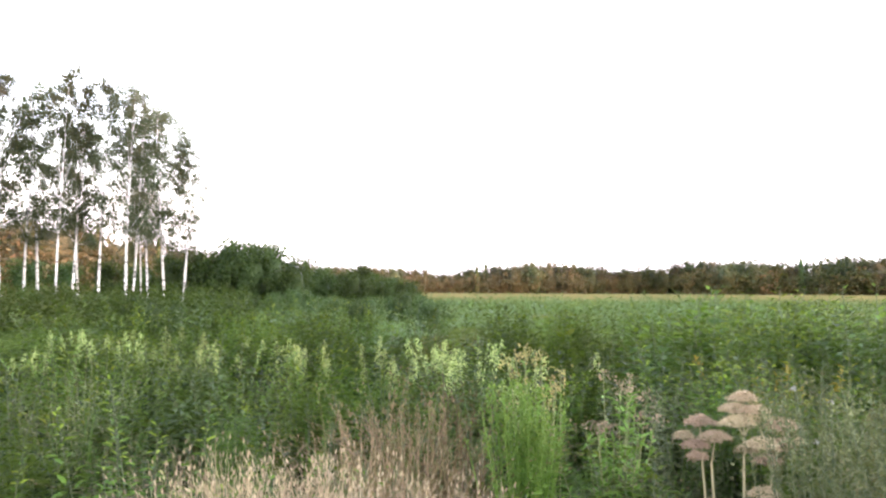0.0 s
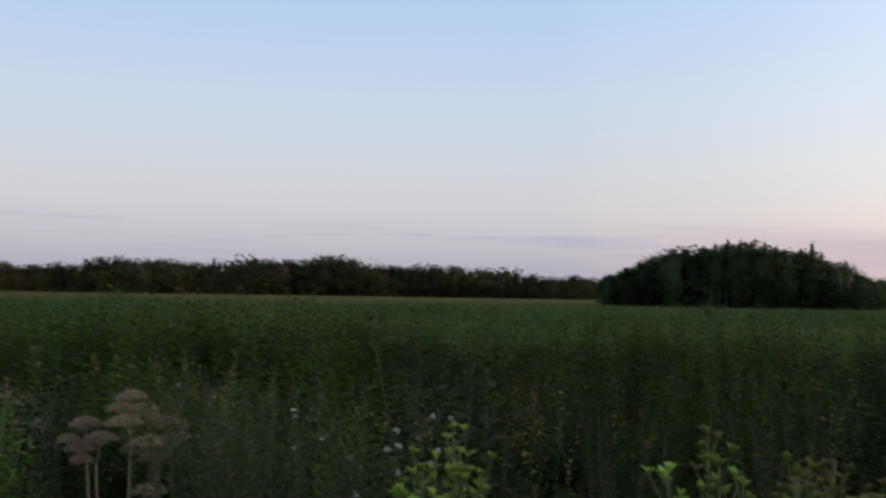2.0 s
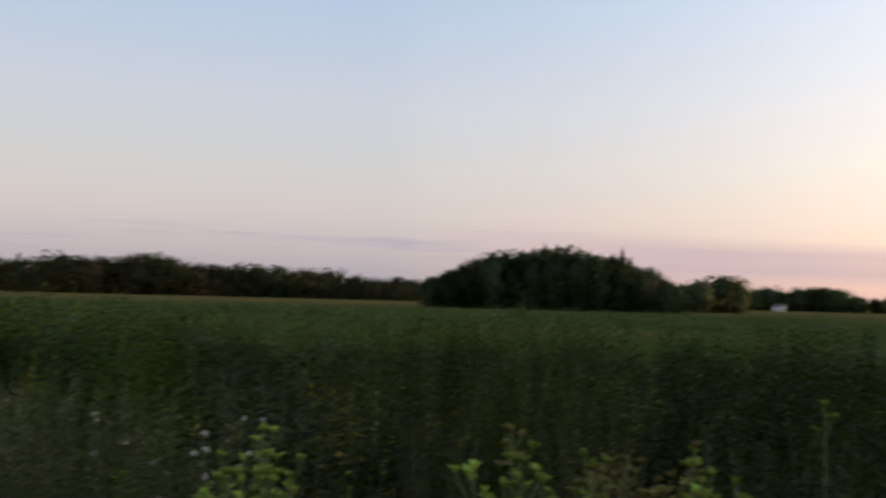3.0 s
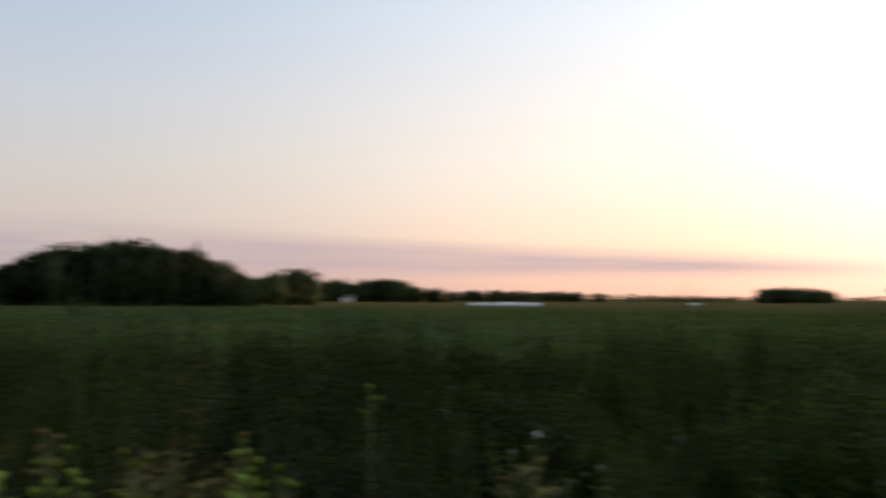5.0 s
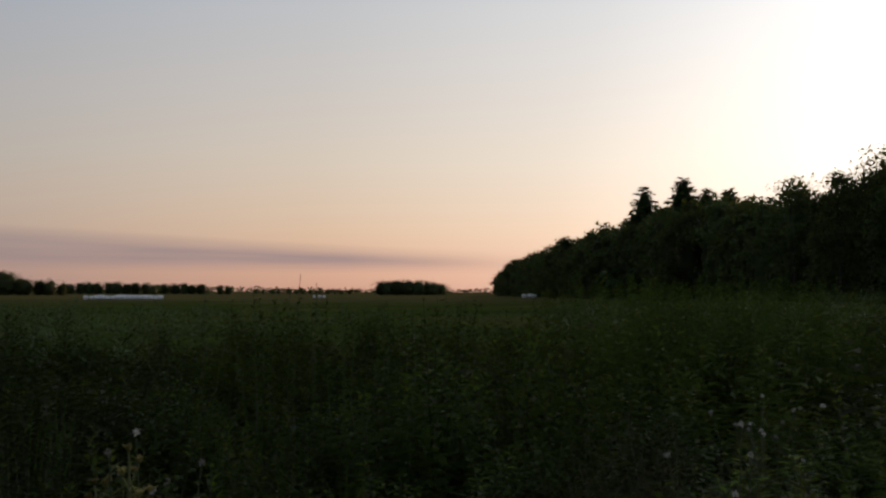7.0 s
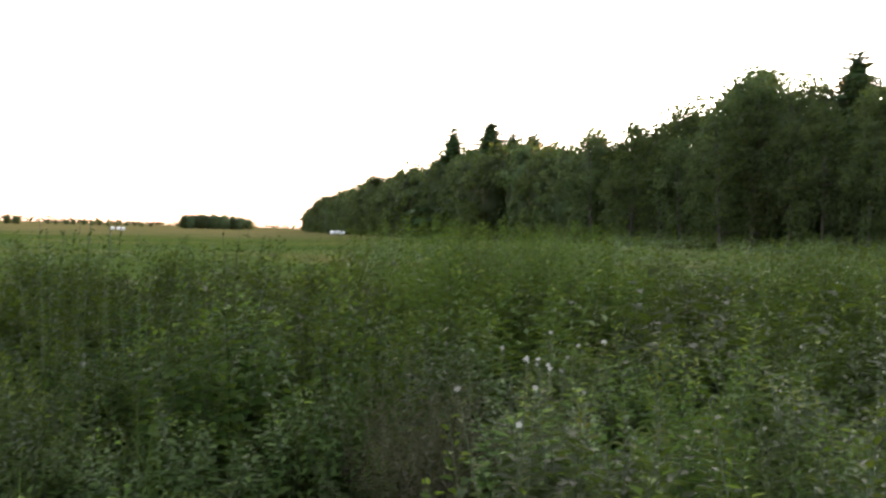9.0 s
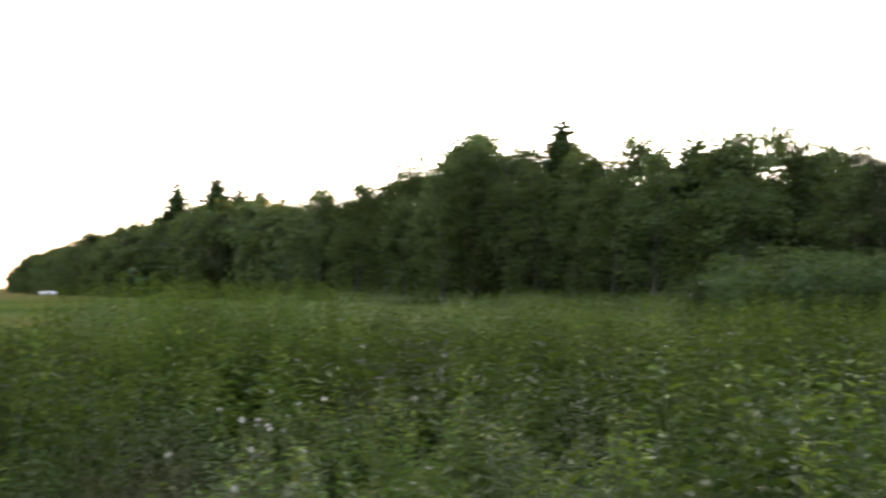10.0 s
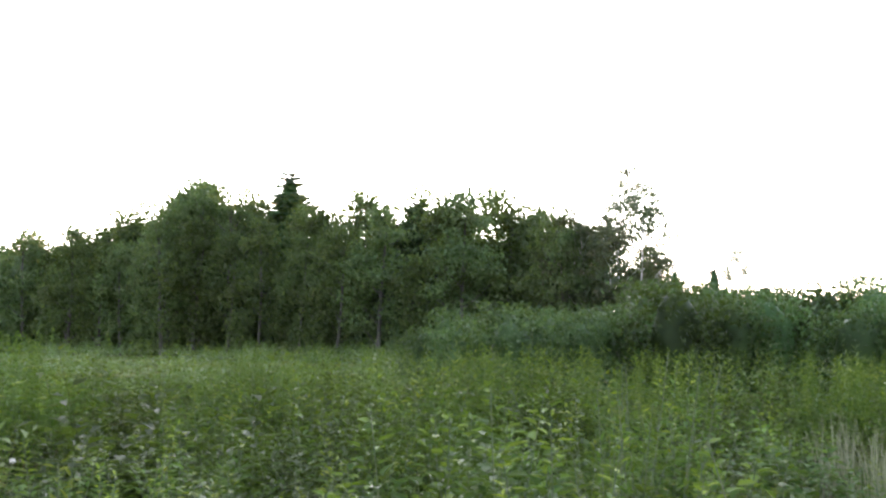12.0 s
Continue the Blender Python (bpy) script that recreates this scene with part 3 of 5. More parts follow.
x = 30.0
while x < 410:
    for row, (back, lo, hi) in enumerate(((0, 0.70, 0.95), (5.5, 0.88, 1.0), (11, 0.9, 1.0))):
        px, py = x + rng.uniform(-1.5, 1.5), belt_line(x) - back + rng.uniform(-1.5, 1.5)
        az, d = math.degrees(math.atan2(px, py)), math.hypot(px, py)
        h = rise_to(az, float(np.interp(az, SKYLINE_AZ, SKYLINE_EL)), d) * (1.22 if d < 110 and row < 2 else 1.2) * rng.uniform(lo, hi)
        if az < 94.6:
            continue
        wide = rng.uniform(0.95, 1.25)
        if d < 110 and row < 2:
            near_tree.put(px, py, max(3.5, h), wide)
        elif row == 0 or mid_tree.count < 4:
            mid_tree.put(px, py, max(3.5, h), wide)
        else:
            mid_tree.soak(px, py, max(3.5, h * (0.8 if d < 130 else 0.88)), wide)
    x += 3.6 if x < 120 else 5.0
for back, top in ((4, 0.72), (9, 0.6), (15, 0.86), (19, 0.5)):
    x = 24.0
    while x < 170:
        px, py = x + rng.uniform(-1, 1), belt_line(x) - back + rng.uniform(-1, 1)
        az, d = math.degrees(math.atan2(px, py)), math.hypot(px, py)
        mid_tree.soak(px, py, max(3.0, rise_to(az, float(np.interp(az, SKYLINE_AZ, SKYLINE_EL)), d) * top * rng.uniform(0.88, 1.05)), 1.3 if top > 0.8 else 1.7, 420, heart=0.28 if back > 12 else 0.0)
        x += 3.4
tagged(new("wood_interior", mesh_quads("wood_interior", *join(*mid_tree.mass), M_TREE)), "dense dark green foliage deeper in the wood", "forest", kind="stuff")
for az, el, d in ((118.9, 7.9, 79), (120.4, 9.1, 78), (122.2, 8.9, 77), (139.2, 9.0, 62), (140.9, 9.1, 61), (142.3, 8.9, 60), (144.4, 6.9, 58)):
    lacy_tree.put(*spot(az, d), rise_to(az, el, d), 1.25 if d > 70 else 0.62)
for az, el, d in ((103.3, 6.3, 178), (105.5, 6.8, 162), (106.8, 6.1, 156), (108.1, 6.1, 150), (125.8, 10.6, 80), (133.4, 9.3, 68)):
    near_spruce.put(*spot(az, d), rise_to(az, el, d), 1.6)

# low willows in front of the wood and on towards the west
for az in np.arange(133.5, 168, 1.5) + rng.uniform(-0.6, 0.6, 23):
    d = 27 + rng.uniform(-3, 6)
    el = np.interp(az, [134, 137, 143, 148, 152, 157, 168], [2.4, 3.1, 3.5, 4.2, 3.7, 4.2, 3.8]) * rng.uniform(0.62, 1.08)
    willow.put(*spot(az, d), rise_to(az, float(el), d), rng.uniform(0.9, 1.2))
for az in np.arange(146, 170, 2.4):
    d = 36 + rng.uniform(-2, 3)
    bush.put(*spot(az, d), rise_to(az, float(rng.uniform(3.2, 3.9)), d), 1.1)
small_spruce = Kind([lambda: spruce("small young spruce behind the bushes", 5, 1.4, 16, "young spruces", 3)], 5)
for az, el, d in ((148.5, 5.3, 42), (150.7, 5.4, 42), (153.5, 4.3, 42)):
    small_spruce.put(*spot(az, d), rise_to(az, el, d), 1.0)

# birches
G_BIRCH = "row of white birches"
birch = Kind([lambda a=a: broadleaf("slender birch with white trunk and airy crown", 11, 1.6 + 0.15 * a, 9000, 0.09, 0.36, 110, M_BIRCHLEAF, G_BIRCH, 0.5, 0.17, "birch_tree", M_BIRCHBARK, 16, 0.085, 0.35, 0.97) for a in range(4)], 11)
for az, el, d in ((24.2, 11.4, 40), (23.1, 9.5, 42), (22.4, 10.9, 43), (21.5, 11.0, 39), (20.7, 12.0, 40), (20.3, 9.0, 44), (19.3, 11.4, 40), (17.8, 11.2, 39), (17.5, 10.8, 40), (17.0, 7.5, 43), (16.6, 10.2, 42), (15.7, 9.8, 41), (14.8, 8.4, 39), (25.5, 10.8, 41), (27.0, 11.0, 42)):
    birch.put(*spot(-az, d), rise_to(-az, el, d) * 1.04, rng.uniform(0.72, 1.0))
thin_birch = Kind([lambda a=a: broadleaf("thin birch with a see-through crown", 9, 1.9, 5200, 0.13, 0.3, 64, M_BIRCHLEAF, G_BELT, 0.5, 0.19, "birch_tree", M_BIRCHBARK, 12, 0.045, 0.3, 0.95) for a in range(2)], 9)
for az, el, d in ((146.3, 11.2, 48), (145.0, 8.5, 49), (142.4, 8.9, 51), (143.6, 8.0, 50), (145.7, 9.6, 49), (152.0, 6.4, 45)):
    thin_birch.put(*spot(az, d), rise_to(az, el, d), 0.8 if el < 7 else 1.1)

# bushes behind and beside the birches
for az, el, d in ((27, 1.4, 56), (25, 1.3, 56), (23, 1.5, 55), (21, 1.3, 56), (19, 1.4, 55), (17, 1.3, 55), (15.3, 1.8, 54), (13.8, 2.0, 53), (12.2, 2.75, 52), (11.0, 2.5, 51), (9.9, 2.45, 52), (8.5, 1.7, 50), (6.4, 0.7, 64), (4.6, 1.3, 62), (3.4, 0.6, 63), (2.2, 0.3, 62)):
    bush.put(*spot(-az, d), rise_to(-az, el, d), 1.0 if d < 60 else 0.8)

# low shrubs scattered over the rough field before them
for k in range(22):
    az, d = -24 + 23.5 * ((k * 0.618 + 0.2) % 1), rng.uniform(27, 42)
    willow.put(*spot(az, d), rise_to(az, float(rng.uniform(-0.85, -0.05)), d), rng.uniform(0.9, 1.4))
for az, el, d in ((9.2, 1.0, 60), (7.6, 0.9, 66), (7.0, 1.2, 62), (5.6, 0.8, 66), (5.0, 1.0, 60), (3.9, 0.9, 65), (2.8, 0.6, 66), (1.6, 0.5, 68)):
    bush.put(*spot(-az, d), rise_to(-az, el, d), 1.1)

# far forest from the east to the south-east
FAR_AZ = [-32, -24, -16, -12, -7, -4.5, -0.5, 3, 6, 9, 11, 15, 18, 21, 24.6, 28, 31, 37, 40, 44]
FAR_EL = [4.0, 3.7, 2.4, 2.0, 1.2, 1.3, 0.9, 1.25, 1.4, 1.35, 1.05, 1.5, 1.5, 1.65, 1.7, 1.9, 1.5, 1.3, 1.05, 1.0]
for row, lo, hi in ((1, 0.82, 1.0), (0, 0.45, 0.7), (2, 0.85, 1.0), (4, 0.7, 0.85)):
    az = -33.0
    while az < 45:
        d = 300 + 150 * float(step(az, -18, 0)) + row * 9 + rng.uniform(-4, 4)
        el = float(np.interp(az, FAR_AZ, FAR_EL))
        swell = 0.84 + 0.34 * float(smooth_noise(az * 1.0, row * 7.0, 1.1, 91))
        h = rise_to(az, el, d) * 1.12 * rng.uniform(lo, hi) * swell
        green = rng.uniform() < 0.15 + 0.7 * float(step(az, 6, 14))
        if row and rng.uniform() < (0.22 if 1 < az < 6 else 0.10 if 15 < az < 25 else 0.03):
            far_spruce.put(*spot(az, d), h * 1.1, 1.35)
        elif row == 1 and (rng.uniform() < 0.75):
            (far_green if green else far_tree).put(*spot(az, d), h, rng.uniform(1.5, 2.6))
        else:
            (far_green if green else far_tree).soak(*spot(az, d), h, rng.uniform(1.7, 2.4), 210, heart=0.3 if row > 1 else 0.0)
        az += math.degrees((5.6 if row == 1 else 3.8) / d) * rng.uniform(0.7, 1.2)

far_mass, far_tree.mass = far_tree.mass, []
tagged(new("far_forest", mesh_quads("far_forest", *join(*far_mass), M_FAR)), "mixed forest far across the field, low sun's brown put into its leaf colour", "forest", kind="stuff")
tagged(new("far_forest", mesh_quads("far_forest", *join(*far_green.mass), M_FARGREEN)), "dark green trees within the forest across the field", "forest", kind="stuff")

# the dark copse in the field
COPSE_AZ = [43.5, 44.6, 46.2, 48.5, 51.3, 53.4, 55.1, 56.9, 58.3]
COPSE_EL = [1.15, 1.4, 2.1, 2.6, 2.9, 2.75, 2.2, 1.8, 0.9]
for row in range(3):
    for az in np.arange(43.7 + row * 0.4, 58.3, 1.25):
        d = 200 + row * 7 + rng.uniform(-2, 2)
        h = rise_to(az, float(np.interp(az, COPSE_AZ, COPSE_EL)), d) * 1.1 * rng.uniform(0.85, 1.0)
        copse_tree.put(*spot(az, d), h * 1.03, rng.uniform(1.4, 1.8))
for az in np.arange(44.2, 58, 0.9):
    for d in (216, 224):
        far_tree.soak(*spot(az, d), rise_to(az, float(np.interp(az, COPSE_AZ, COPSE_EL)) * 0.85, d), 1.6)
tagged(new("copse_interior", mesh_quads("copse_interior", *join(*far_tree.mass), M_COPSE)), "dark foliage deep in the copse", "forest", kind="stuff")
far_tree.mass = []
for az, el in ((49.3, 3.1), (49.9, 3.3), (50.6, 3.5), (51.3, 3.5), (51.9, 3.2), (52.6, 3.4), (53.2, 3.1), (54.5, 3.0), (55.1, 3.3), (55.6, 2.8)):
    far_spruce.put(*spot(az, 206), rise_to(az, el, 206), 1.1, "dark spruce rising out of the copse")

# scattered distant groups of trees
for a0, a1, el, d, gap in ((58.7, 60.0, 1.45, 250, 0.8), (59.9, 62.2, 1.55, 255, 0.8), (62.2, 67.9, 1.0, 420, 0.55), (67.5, 70, 0.55, 420, 0.6), (70.3, 74.9, 0.42, 560, 0.5), (74.9, 79, 0.4, 600, 0.5), (80.5, 86, 0.12, 800, 0.45), (87.8, 91.7, 0.66, 620, 0.45)):
    for az in np.arange(a0, a1, gap):
        if d > 300 and rng.uniform() < 0.03:
            continue
        for row in range(2):
            dd = d + row * 8 + rng.uniform(-3, 3)
            hh, ww = rise_to(az, el * rng.uniform(0.7, 1.15) * (0.72 + 0.28 * math.sin(math.pi * min(1, max(0, (az - a0 + 0.15) / (a1 - a0 + 0.15)))) ** 0.6), dd) * 1.05, rng.uniform(2.0, 2.7)
            if row == 0:
                grove_tree.put(*spot(az + rng.uniform(-0.1, 0.1), dd), hh, ww)
            else:
                far_tree.soak(*spot(az + rng.uniform(-0.1, 0.1), dd), hh, ww, 210)
tagged(new("distant_groves", mesh_quads("distant_groves", *join(*far_tree.mass), M_TREE)), "far groups of trees on the plain", "forest", kind="stuff")
# the farthest woods on the horizon, all round
n = 20000
a = rng.uniform(0, 2 * math.pi, n)
d = 1900 + rng.uniform(0, 160, n)
top = 5 + 5 * smooth_noise(a * 60, a * 0, 1.0, 5)
P = np.stack([d * np.sin(a), d * np.cos(a), rng.uniform(0, 1, n) ** 1.3 * top], -1)
V, F = leaves(P, random_units(n), random_units(n) + [0, 0, 0.3], 5.0, 4.5)
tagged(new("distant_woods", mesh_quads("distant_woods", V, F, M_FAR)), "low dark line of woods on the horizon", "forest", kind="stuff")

# ---- bales and house on the plain ----


def bale(az, d, turn, label, group="wrapped bales on the field"):
    """A round silage bale in white plastic, lying on its side."""
    r, w, n = 0.55, 1.15, 20
    rings = [(-w / 2, r * 0.55), (-w / 2, r * 0.9), (-w / 2 + 0.06, r), (0, r * 1.015), (w / 2 - 0.06, r), (w / 2, r * 0.9), (w / 2, r * 0.55)]
    V, F = [], []
    for k, (y, q) in enumerate(rings):
        for j in range(n):
            c = 2 * math.pi * j / n
            V.append((q * math.cos(c), y, q * math.sin(c) * 0.96 + r * 0.95))
            if k:
                F.append(((k - 1) * n + j, (k - 1) * n + (j + 1) % n, k * n + (j + 1) % n, k * n + j))
    for k, y in ((0, -w / 2 - 0.02), (6, w / 2 + 0.02)):
        V.append((0, y, r * 0.95))
        for j in range(0, n, 2):
            F.append((len(V) - 1, k * n + j, k * n + j + 1, k * n + (j + 2) % n))
    bx, by = spot(az, d)
    size = rng.uniform(0.86, 1.14)
    V = [(size * a, size * b, size * c) for a, b, c in V]
    ob = new("wrapped_bale", mesh_quads("wrapped_bale", np.array(V), np.array(F), M_WRAP, True))
    ob.matrix_basis = pose(bx, by, float(terrain(bx, by)) - 0.04, 0, 0, turn)
    return tagged(ob, label, "bale", group)


for k in range(15):
    bale(71.15 + k * 0.285, 240 + 0.4 * math.sin(k), 17, "white plastic-wrapped round bale in a row on the field")
for az, d in ((83.9, 330), (84.2, 330.4), (84.45, 330), (96.3, 262), (96.62, 262.5), (96.9, 262)):
    bale(az, d, 10, "white plastic-wrapped round bale lying alone on the field")

house = thing("farm_house", "small white farm house with a dark roof among far trees", "house", place=pose(*spot(63.85, 400), -0.85, 0, 0, -50) @ Matrix.Diagonal((0.85, 0.85, 0.8, 1)))


def box_mesh(name, x0, x1, y0, y1, z0, z1, mat):
    V = np.array([(px, py, pz) for pz in (z0, z1) for px, py in ((x0, y0), (x1, y0), (x1, y1), (x0, y1))], float)
    return mesh_quads(name, V, [(3, 2, 1, 0), (4, 5, 6, 7), (0, 1, 5, 4), (1, 2, 6, 5), (2, 3, 7, 6), (3, 0, 4, 7)], mat)


part("wall", box_mesh("wall", -2.6, 2.6, -2.0, 2.0, 0, 2.7, M_PLASTER), house)
rv = np.array([(-2.8, -2.3, 2.6), (2.8, -2.3, 2.6), (2.8, 0, 4.0), (-2.8, 0, 4.0), (-2.8, 2.3, 2.6), (2.8, 2.3, 2.6)], float)
part("roof", mesh_quads("roof", np.concatenate([rv, rv - [0, 0, 0.15]]), [(0, 1, 2, 3), (3, 2, 5, 4), (7, 6, 9, 8), (8, 9, 10, 11), (0, 6, 7, 1), (4, 5, 11, 10), (0, 3, 9, 6), (1, 7, 8, 2), (3, 4, 10, 9), (2, 8, 11, 5)], M_ROOF), house)
for wx in (-1.3, 1.2):
    for wy in (-2.02, 2.02):
        part("window", box_mesh("window", wx - 0.45, wx + 0.45, wy - 0.03, wy + 0.03, 1.0, 2.1, M_ROOF), house)

# ---- weeds ----
rng = np.random.default_rng(11)


def scatter(n, r0, r1, a0=-32, a1=168):
    """Even places over a sector, bearings in degrees clockwise from +y."""
    r = np.sqrt(rng.uniform(r0 * r0, r1 * r1, n))
    a = np.radians(rng.uniform(a0, a1, n))
    return np.stack([r * np.sin(a), r * np.cos(a)], -1)


def canopy(xy, seed=0):
    """Height of the weeds: mounds and hollows."""
    x, y = xy[:, 0], xy[:, 1]
    return 0.62 + 0.55 * smooth_noise(x, y, 2.6, 11 + seed) + 0.30 * smooth_noise(x, y, 0.8, 13 + seed)


def leafy(xy, h, per, L, ratio=0.5, low=0.25, reach=0.10, fine=False, droop=0.3, stem=0.004, away=None, flat=False, split=False):
    """Upright stems with leaves all the way up."""
    n = len(xy)
    base = np.column_stack([xy, 0 * h if flat else terrain(xy[:, 0], xy[:, 1])])
    lean = rng.normal(0, 0.10, (n, 2)) * h[:, None]
    if away is not None:
        lean = lean + away * h[:, None]
    top = base + np.column_stack([lean, h])
    t = np.linspace(low, 1.0, per)[None, :] + rng.uniform(-0.5, 0.5, (n, per)) * (1 - low) / per
    t = np.clip(t, 0.05, 1.0)
    c = base[:, None] + (top - base)[:, None] * t[..., None]
    a = np.arange(per)[None, :] * 2.4 + rng.uniform(0, 6.28, (n, 1)) + rng.normal(0, 0.4, (n, per))
    out = np.stack([np.cos(a), np.sin(a), 0 * a], -1)
    start = c + out * (reach * (1.1 - 0.95 * t) * rng.uniform(0.1, 1.0, t.shape))[..., None]
    el = rng.normal(-0.3 - 0.6 * droop + (0.85 + 0.6 * droop) * t, 0.3)
    D = out * np.cos(el)[..., None] + np.stack([0 * el, 0 * el, np.sin(el)], -1)
    N = np.stack([0 * el, 0 * el, np.cos(el)], -1) - out * np.sin(el)[..., None] + rng.normal(0, 0.25, D.shape)
    s = (L * (0.3 + 0.95 * np.sqrt(np.clip(1.02 - t, 0, 1))) * rng.uniform(0.7, 1.25, t.shape)).ravel()
    V, F = leaves(start.reshape(-1, 3), D.reshape(-1, 3), N.reshape(-1, 3), s, s * ratio, fine)
    young = (t.ravel() > 0.84) & (rng.uniform(0, 1, t.size) < 0.75)
    slot = np.tile(young, len(F) // len(young)).astype(np.int32)
    if not stem:
        return V, F, slot
    if split:
        return V, F, slot, rods(base, top, stem, stem * 0.4, 3)
    V, F2 = join((V, F), rods(base, top, stem, stem * 0.4, 3))
    return V, F2, np.concatenate([slot, np.zeros(len(F2) - len(F), np.int32)])


def blades(xy, h, per, width=0.006, spread=0.35, base_r=0.05, heads=False):
    """Tufts of grass: each blade in three bending pieces."""
    n = len(xy)
    k = n * per
    root = np.repeat(np.column_stack([xy, terrain(xy[:, 0], xy[:, 1])]), per, 0)
    root[:, :2] += rng.normal(0, base_r, (k, 2))
    hh = np.repeat(h, per) * rng.uniform(0.6, 1.08, k)
    a = rng.uniform(0, 2 * math.pi, k)
    out = np.stack([np.cos(a), np.sin(a), 0 * a], -1)
    b = np.abs(rng.normal(0, spread, k)) + 0.03
    side = np.stack([-np.sin(a), np.cos(a), 0 * a], -1)
    pts = [root + out * (b * hh * f ** 2)[:, None] + np.stack([0 * hh, 0 * hh, hh * f * (1 - 0.35 * np.minimum(b, 1) * f)], -1) for f in (0.0, 0.45, 0.8, 1.0)]
    w = width * rng.uniform(0.6, 1.3, k)[:, None]
    rows = [np.stack([p - side * w * g, p + side * w * g], 1) for p, g in zip(pts, (0.8, 1.0, 0.7, 0.08))]
    V = np.concatenate(rows, 1).reshape(-1, 3)
    i = np.arange(k)[:, None] * 8
    F = np.concatenate([i + [2 * s, 2 * s + 1, 2 * s + 3, 2 * s + 2] for s in range(3)])
    if not heads:
        return V, F
    m = 5
    tip = np.repeat(pts[3], m, 0) + rng.normal(0, 0.012, (k * m, 3)) - (np.repeat(pts[3] - pts[2], m, 0) * rng.uniform(0, 0.8, (k * m, 1)))
    return join((V, F), leaves(tip, np.repeat(pts[3] - pts[2], m, 0) + 0.03 * random_units(k * m), random_units(k * m), 0.022, 0.006))


def stuff(name, geo, mat, label, category="weeds", tip=None):
    me = mesh_quads(name, geo[0], geo[1], mat)
    if len(geo) == 3:
        me.materials.append(tip or mat)
        me.polygons.foreach_set("material_index", geo[2])
    return tagged(new(name, me), label, category, kind="stuff")


# ---- near weeds: clumps of one kind each, with hollows between them ----
# stretches of lower growth in front of plants that show: bearing from, to, out to this distance, and the height as an angle under the eye
LOW = [(-22, 4.5, 12.0, 2.75), (18, 61, 70, 0.8), (61, 97, 60, 0.95), (2.4, 8.2, 4.8, 10.4), (-5.5, 2.2, 4.9, 9.3), (8.2, 12.0, 5.0, 8.6), (13.6, 20.2, 5.5, 11.2), (-14, 2, 3.0, 13.5), (32.5, 37.0, 3.6, 11.0), (46.0, 53.5, 3.0, 12.0), (54, 61, 3.4, 11.5), (24.5, 32.5, 4.4, 9.5), (74, 78, 3.7, 10.5), (106, 111.5, 5.8, 7.6), (99, 106.2, 7.6, 6.6), (155.5, 160, 9.8, 5.6)]


def trimmed(xy, h):
    az, r = np.degrees(np.arctan2(xy[:, 0], xy[:, 1])), np.hypot(xy[:, 0], xy[:, 1])
    uneven = smooth_noise(xy[:, 0], xy[:, 1], 3.0, 19) + 0.5 * smooth_noise(xy[:, 0], xy[:, 1], 0.9, 23)
    for a0, a1, d, el in LOW:
        el = np.radians(el * (0.75 + 0.45 * uneven) if d > 20 else el + 0 * r)
        inside = (az > a0) & (az < a1) & (r < d)
        h = np.where(inside, np.minimum(h, np.maximum(0.2, EYE - r * np.tan(el) - 0.03)), h)
    return h


def clumps(n, r0, r1, rad, stems, a0=-32, a1=168, low=0.75, tall=1.25, seed=0, fall=0.42):
    """Stem places and heights in domed clumps, and the number of the clump that each belongs to."""
    c = scatter(n, r0, r1, a0, a1)
    rr = rad * rng.uniform(0.6, 1.5, n)
    H = low + (tall - low) * np.clip(1.1 * smooth_noise(c[:, 0], c[:, 1], 2.2, 41 + seed) - 0.25 + 0.4 * rng.uniform(0, 1, n), 0, 1)
    H = H * (1 + 0.28 * step(np.degrees(np.arctan2(c[:, 0], c[:, 1])), 80, 104))
    hollow = smooth_noise(c[:, 0], c[:, 1], 0.5 * rad + 0.55, 43 + seed)
    H = np.where(hollow < 0.34, 0.3 * H, H)
    H = np.minimum(H, 0.45 + 0.24 * np.hypot(c[:, 0], c[:, 1]))
    k = np.repeat(np.arange(n), stems)
    off = rng.normal(0, 0.5, (len(k), 2))
    rho = np.hypot(off[:, 0], off[:, 1])
    xy = c[k] + off * rr[k][:, None]
    h = H[k] * (1 - fall * np.clip(rho, 0, 1.4)) * rng.uniform(0.88, 1.08, len(k))
    h = trimmed(xy, h)
    keep = np.hypot(xy[:, 0], xy[:, 1]) > r0 * 0.97
    return xy[keep], h[keep], k[keep], c, (off * 0.28)[keep]


def sort_kinds(c, shares, scale, seed):
    """A kind for each clump: neighbours tend to be alike, and the bearing shifts the mixture."""
    v = smooth_noise(c[:, 0], c[:, 1], scale, seed) * 0.75 + rng.uniform(0, 0.45, len(c)) - 0.1
    return np.digitize(v, shares)


